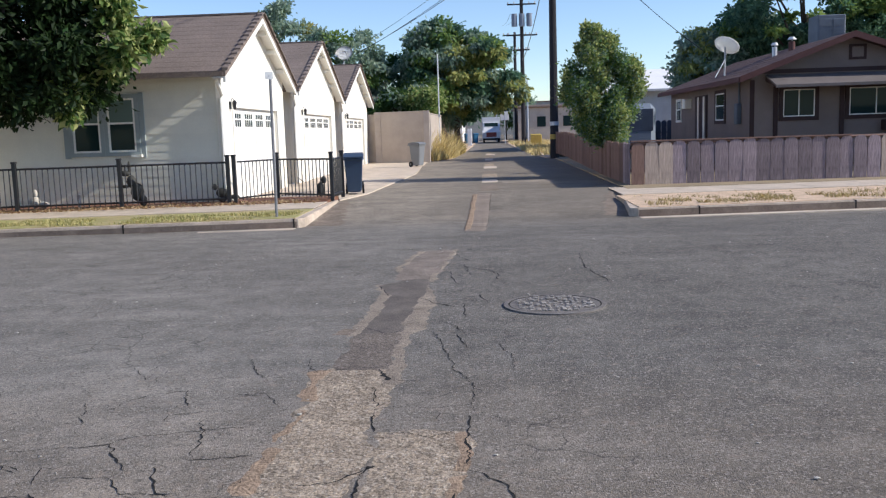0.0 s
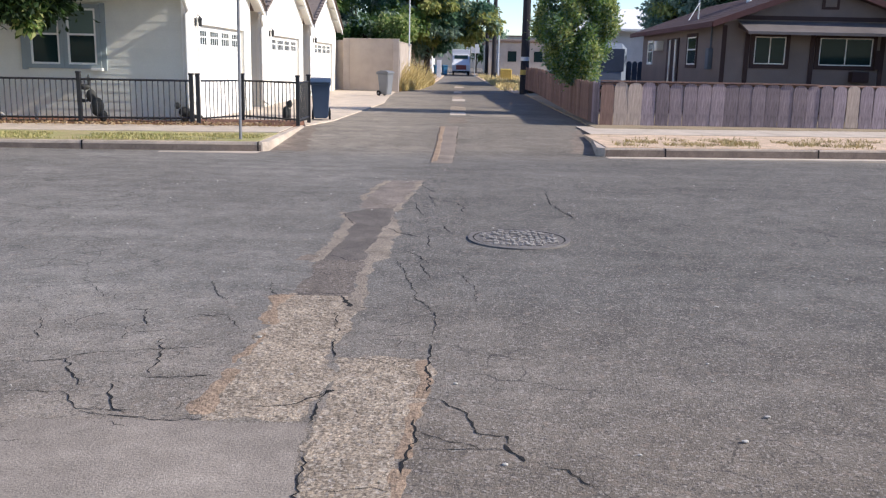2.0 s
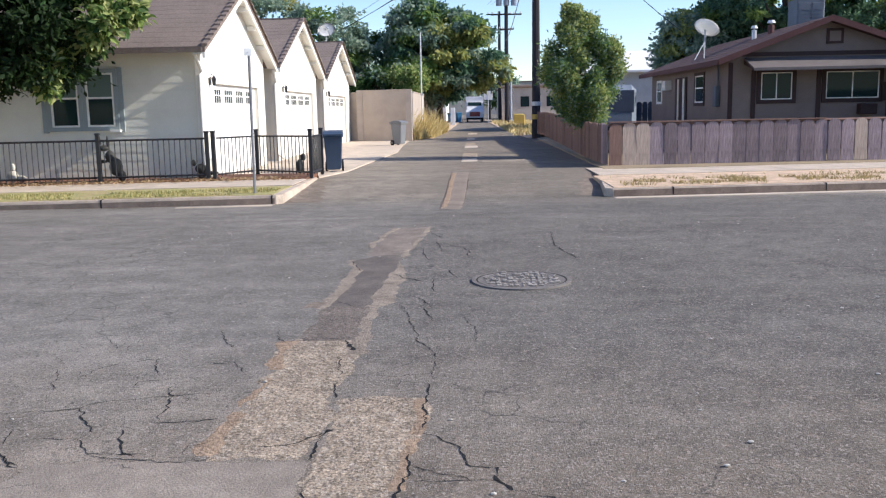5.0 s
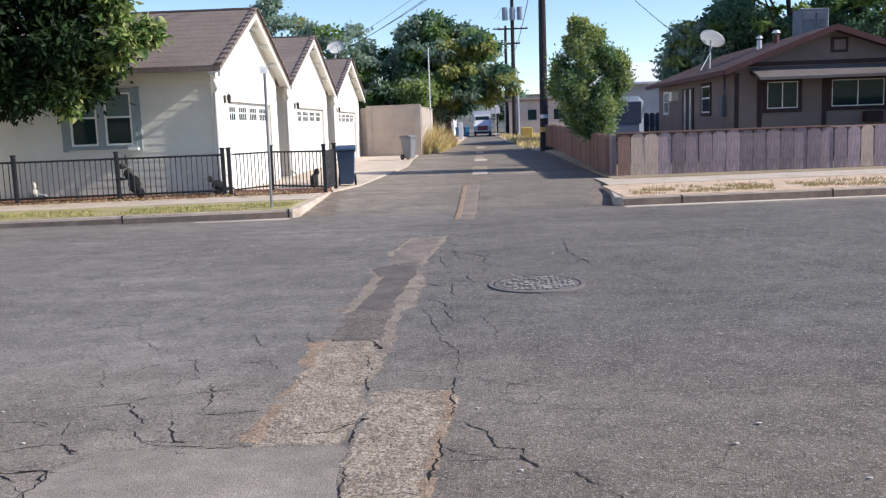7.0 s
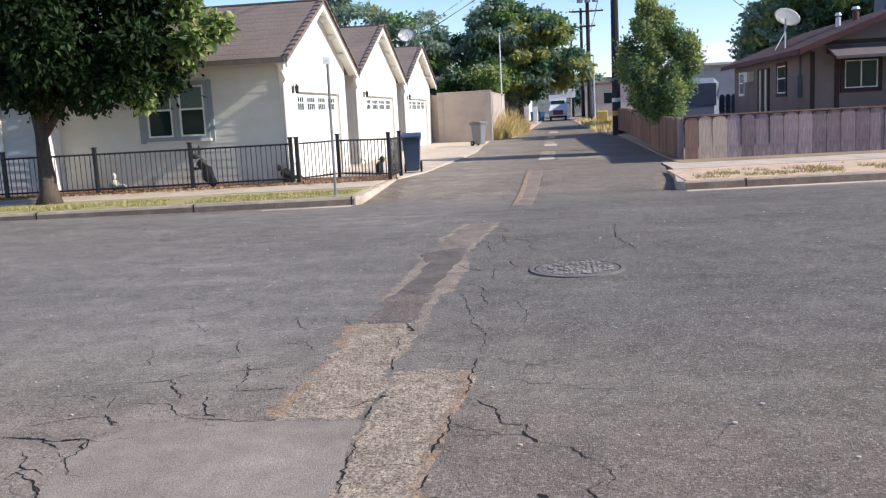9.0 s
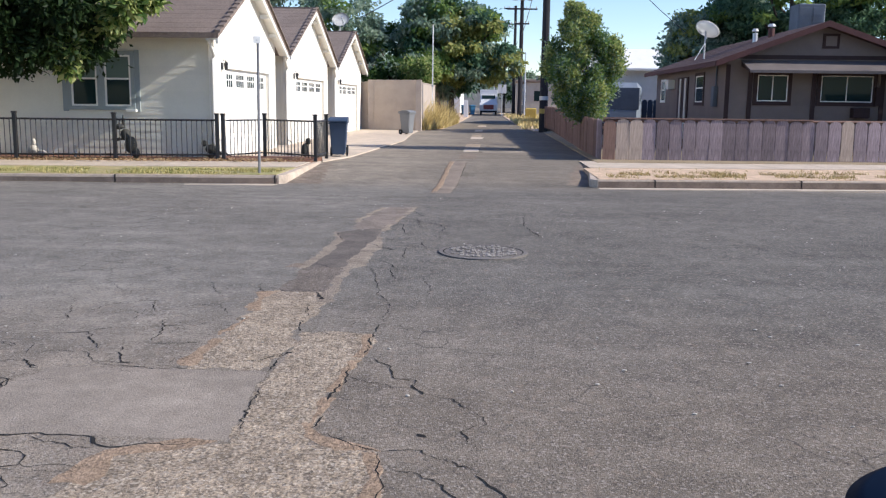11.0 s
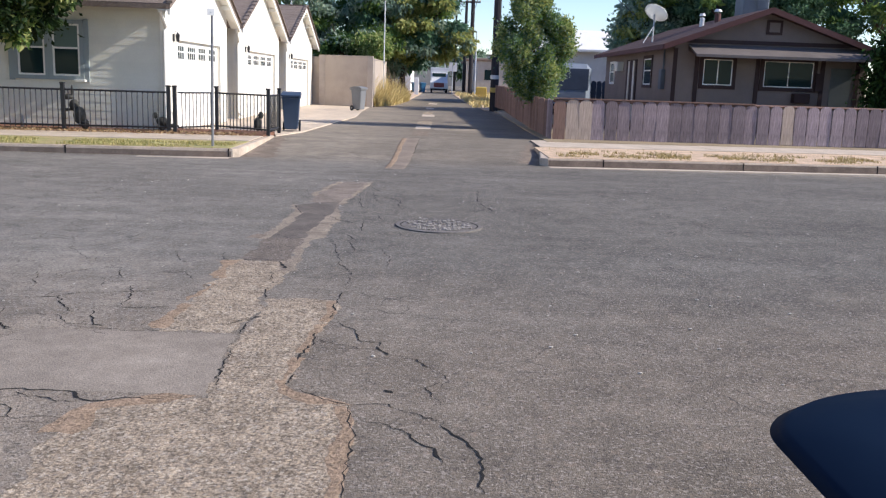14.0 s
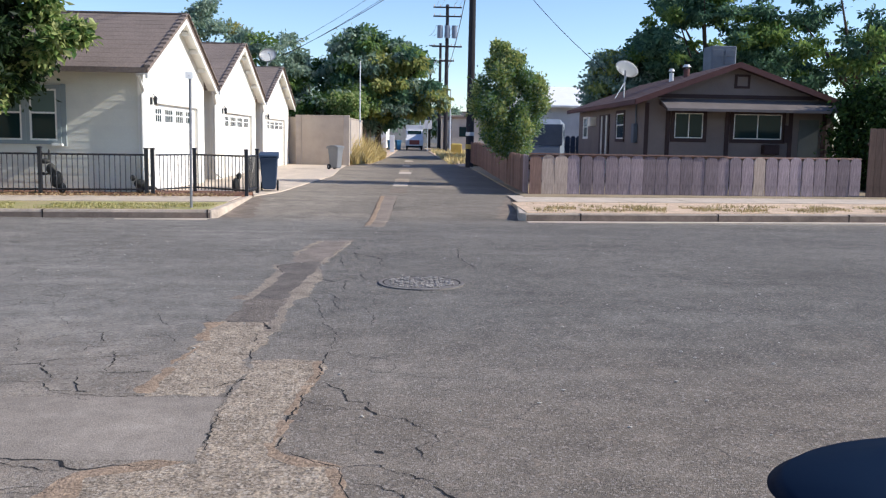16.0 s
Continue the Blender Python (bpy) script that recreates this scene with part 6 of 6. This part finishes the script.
# ---- distance ----
wb = thing("white_building", "long white building with a pitched roof in the distance", "building")
part("wall", box(7.8, 22, 62, 75, 0, 4.0), SHADE_GREY, wb, "pale grey wall, shade put into its colour")
# roof is pitched so that its white slope catches the sun
part("roof", slab_yz([(61.4, 4.0), (66.5, 5.6), (75.4, 4.1), (75.4, 3.95), (66.5, 5.42), (61.4, 3.85)], 7.7, 22.2), WHITE_WALL, wb, "sunlit white metal roof")
van = thing("camper_van", "pale grey camper van parked in the yard", "van", (7.25, 44.6, 0.04))
part("body", box(-0.9, 0.9, -2.2, 2.2, 0.35, 2.55, bevel=0.25), BLUE_GREY, van)
part("rear_window", box(-0.75, 0.75, -2.215, -2.19, 1.25, 2.3, bevel=0.011), FAR_DARK, van, "dark upper half with the rear window")
part("bumper", box(-0.85, 0.85, -2.3, -2.19, 0.4, 0.58, bevel=0.02), RUBBER, van)
for sx in (-0.8, 0.8):
    for sy in (-1.5, 1.5):
        part("wheel", tube((sx - 0.1, sy, 0.32), (sx + 0.1, sy, 0.32), 0.32, seg=18), RUBBER, van)
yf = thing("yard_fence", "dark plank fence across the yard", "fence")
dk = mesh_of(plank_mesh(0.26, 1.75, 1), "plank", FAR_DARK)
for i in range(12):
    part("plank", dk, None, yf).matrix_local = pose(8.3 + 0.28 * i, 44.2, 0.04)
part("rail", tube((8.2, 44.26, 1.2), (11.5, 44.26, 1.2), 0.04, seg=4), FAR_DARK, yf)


def far_house(x0, x1, y0, y1, h, mat, roof_mat, label, storeys=1):
    b = thing("far_building", label, "building")
    part("wall", box(x0, x1, y0, y1, 0, h), mat, b)
    part("roof", box(x0 - 0.3, x1 + 0.3, y0 - 0.3, y1 + 0.3, h, h + 0.35, bevel=0.1), roof_mat, b)
    for k in range(max(1, int((x1 - x0) / 3))):
        x = x0 + 1.4 + 3 * k
        part("window", box(x - 0.5, x + 0.5, y0 - 0.03, y0 - 0.001, h * 0.45, h * 0.75), GLASS, b)
    return b


far_house(5.2, 14, 104, 118, 3.9, FAR_BEIGE, SHINGLE, "beige building along the alley")
far_house(4.8, 12, 128, 150, 4.4, FAR_BEIGE, SHINGLE, "pale building farther along the alley")
# shade on the FAR_DARK houses is put into their wall colour
far_house(-16, -4.2, 96, 112, 4.5, FAR_DARK, SHINGLE, "dark building behind the trees, shade put into its colour")
far_house(-12, -3.0, 122, 140, 6.5, WHITE_WALL, SHINGLE, "white building at the alley's far end")
far_house(-30, -6.4, 58, 70, 3.6, FAR_DARK, SHINGLE, "blue-grey building behind the garages, shade put into its colour")
far_house(-25, 30, 260, 280, 9, FAR_BEIGE, SHINGLE, "pale block closing the alley far off")
for k, (x, y, h, w) in enumerate(((-4.5, 150, 5, 3), (5.5, 165, 4.5, 2.5), (0.5, 235, 5.5, 5), (-9, 230, 6, 4), (10, 225, 6, 4), (18, 110, 5, 3.5), (24, 130, 6, 4), (-24, 110, 6, 4))):
    bl = blobs_in((0, 0, h), (w, w, h * 0.45), 14, 1.2, 90 + k)
    tree("distant_tree", (x, y, 0), h * 0.7, 0.22, bl, 2500, 0.6, [(LEAF_BLUE, 0.6), (LEAF_DARK, 0.4)], "grey-green tree far along the alley, haze put into its colour", 90 + k, 3)


def vehicle(at, rz, paint, size, label, category, box_body=False):
    """A car or truck: body, cabin, panes, lamps and wheels."""
    L, W, H = size
    c = thing("truck" if box_body else "car", label, category, at, rz)
    part("body", slab_yz([(-L / 2, 0.35), (L / 2, 0.35), (L / 2, H * 0.52), (L * 0.48, H * 0.6), (-L * 0.47, H * 0.6), (-L / 2, H * 0.5)], -W / 2, W / 2), paint, c)
    part("cabin", slab_yz([(-L * 0.28, H * 0.6), (-L * 0.16, H), (L * 0.25, H), (L * 0.4, H * 0.6)], -W * 0.44, W * 0.44), paint, c)
    g0 = 0.8 if box_body else 0.62
    f0 = 0.28 - 0.12 * (g0 - 0.6) / 0.4
    part("windscreen", slab_yz([(-L * f0 - 0.02, H * g0), (-L * 0.17 - 0.02, H * 0.97), (-L * 0.17 - 0.06, H * 0.97), (-L * f0 - 0.06, H * g0)], -W * 0.38, W * 0.38), GLASS, c)
    for s in (-1, 1):
        part("headlight", box(s * W * 0.36 - 0.14, s * W * 0.36 + 0.14, -L / 2 - 0.02, -L / 2 + 0.03, H * 0.4, H * 0.5, bevel=0.01), WHITE_METAL, c)
        for sy in (-0.3, 0.3):
            wh = part("wheel", tube((s * W * 0.42 - 0.1, sy * L, 0.33), (s * W * 0.42 + 0.1, sy * L, 0.33), 0.33, seg=20), RUBBER, c)
            part("rim", tube((s * W * 0.42 - 0.105, sy * L, 0.33), (s * W * 0.42 + 0.105, sy * L, 0.33), 0.19, seg=14), STEEL_GREY, wh)
    part("bumper", box(-W * 0.48, W * 0.48, -L / 2 - 0.1, -L / 2 + 0.05, 0.35, 0.55, bevel=0.03), RUBBER, c)
    if box_body:
        part("cargo_box", box(-W / 2, W / 2, -L * 0.1, L / 2, 0.9, H * 1.25, bevel=0.03), CAR_WHITE, c)
    return c


truck = vehicle((0.85, 113, 0), 0, CAR_WHITE, (6.5, 2.2, 2.5), "white box truck standing in the alley", "truck", box_body=True)
part("grille", box(-0.62, 0.62, -3.29, -3.24, 0.7, 1.25, bevel=0.01), CAR_RED, truck, "dark red grille")
for dx in (0, 1.0):
    wheelie_bin((-2.0 + dx * 0.9, 104 + dx * 2, 0.05 if dx == 0 else 0.05), 20, CAR_BLUE, CAR_BLUE, "bright blue wheeled bin far down the alley", 1.15)
gp = thing("gate_pier", "white gate pier beside the alley", "pier", (-1.5, 90, 0.05))
part("pier", box(-0.22, 0.22, -0.22, 0.22, 0, 1.7, bevel=0.02), WHITE_WALL, gp)
for k, y in enumerate((80, 86, 92)):
    bo = thing("barrier_block", "faded yellow barrier beside the alley", "barrier", (4.6 + 0.3 * k, y, 0.03), group="yellow barriers")
    part("block", box(-0.5, 0.5, -0.25, 0.25, 0, 1.0, bevel=0.04), YELLOW, bo)
ls = thing("lane_sign", "small white sign on a far post", "street sign", (2.35, 103, 0))
part("post", tube((0, 0, 0), (0, 0, 3.4), 0.05), GALV, ls)
part("plate", box(-0.5, 0.5, -0.03, 0.03, 2.6, 3.6, bevel=0.005), WHITE_METAL, ls)
for k, (x, y, h) in enumerate(((1.6, 118, 8.5), (4.8, 99, 7.0))):
    pp = thing("lamp_column", "slim pale pole beside the alley", "pole", (x, y, 0))
    part("column", tube((0, 0, 0), (0, 0, h), 0.1, 0.07), GALV, pp)
    part("arm", tube((0, 0, h), (-0.9, 0, h + 0.2), 0.04), GALV, pp)

# ---- parked car close to the camera ----
pc = thing("parked_car", "dark navy car parked at the kerb with its nose forward", "car", (1.46, -0.52, 0))


def car_ring(z, front, half, corner, rear):
    """A rounded plan outline of the car at one height, from the nose backwards."""
    pts = []
    for k in range(25):
        a = math.pi / 2 * k / 24
        pts.append((front + corner * (1 - math.cos(a)) * 1.5, -(half - corner) - corner * math.sin(a), z))
    pts.append((rear, -half * 0.95, z))
    return [(x, -y, z_) for x, y, z_ in pts[::-1]] + pts


def loft(sections, close=True):
    bm = bmesh.new()
    rings = [[bm.verts.new(p) for p in s] for s in sections]
    for a, b in zip(rings, rings[1:]):
        for k in range(len(a)):
            j = (k + 1) % len(a)
            bm.faces.new((a[k], a[j], b[j], b[k]))
    if close:
        bm.faces.new(rings[0][::-1]), bm.faces.new(rings[-1])
    bmesh.ops.recalc_face_normals(bm, faces=bm.faces[:])
    return bm


part("body", loft([car_ring(0.2, 0.6, 0.72, 0.4, 4.4), car_ring(0.38, 0.32, 0.8, 0.42, 4.45), car_ring(0.52, 0.1, 0.86, 0.44, 4.45), car_ring(0.6, 0.0, 0.88, 0.46, 4.45),
                   car_ring(0.63, 0.04, 0.86, 0.46, 4.4), car_ring(0.645, 0.25, 0.76, 0.44, 4.35)]), CAR_NAVY, pc, "glossy dark navy bodywork", smooth=True)
part("bonnet", slab_xz([(0.5, 0.65), (1.3, 0.78), (1.3, 0.7), (0.5, 0.6)], -0.66, 0.66), CAR_NAVY, pc)
part("cabin", loft([[(u0, -h, z), (u1, -h, z), (u1, h, z), (u0, h, z)] for u0, u1, h, z in ((1.3, 4.1, 0.74, 0.64), (1.7, 4.0, 0.72, 0.84), (2.5, 3.6, 0.6, 1.28), (2.6, 3.5, 0.55, 1.3))]), GLASS, pc, "dark glazed cabin")
for s in (-1, 1):
    part("headlight", box(0.42, 0.6, s * 0.66 - 0.12, s * 0.66 + 0.12, 0.5, 0.58, bevel=0.03), GLASS, pc)
for sx in (0.85, 3.6):
    for sy in (-0.78, 0.78):
        wh = part("wheel", tube((sx, sy - 0.1, 0.32), (sx, sy + 0.1, 0.32), 0.32, seg=24), RUBBER, pc)
        part("rim", tube((sx, sy - 0.105, 0.32), (sx, sy + 0.105, 0.32), 0.2, seg=16), STEEL_GREY, wh)
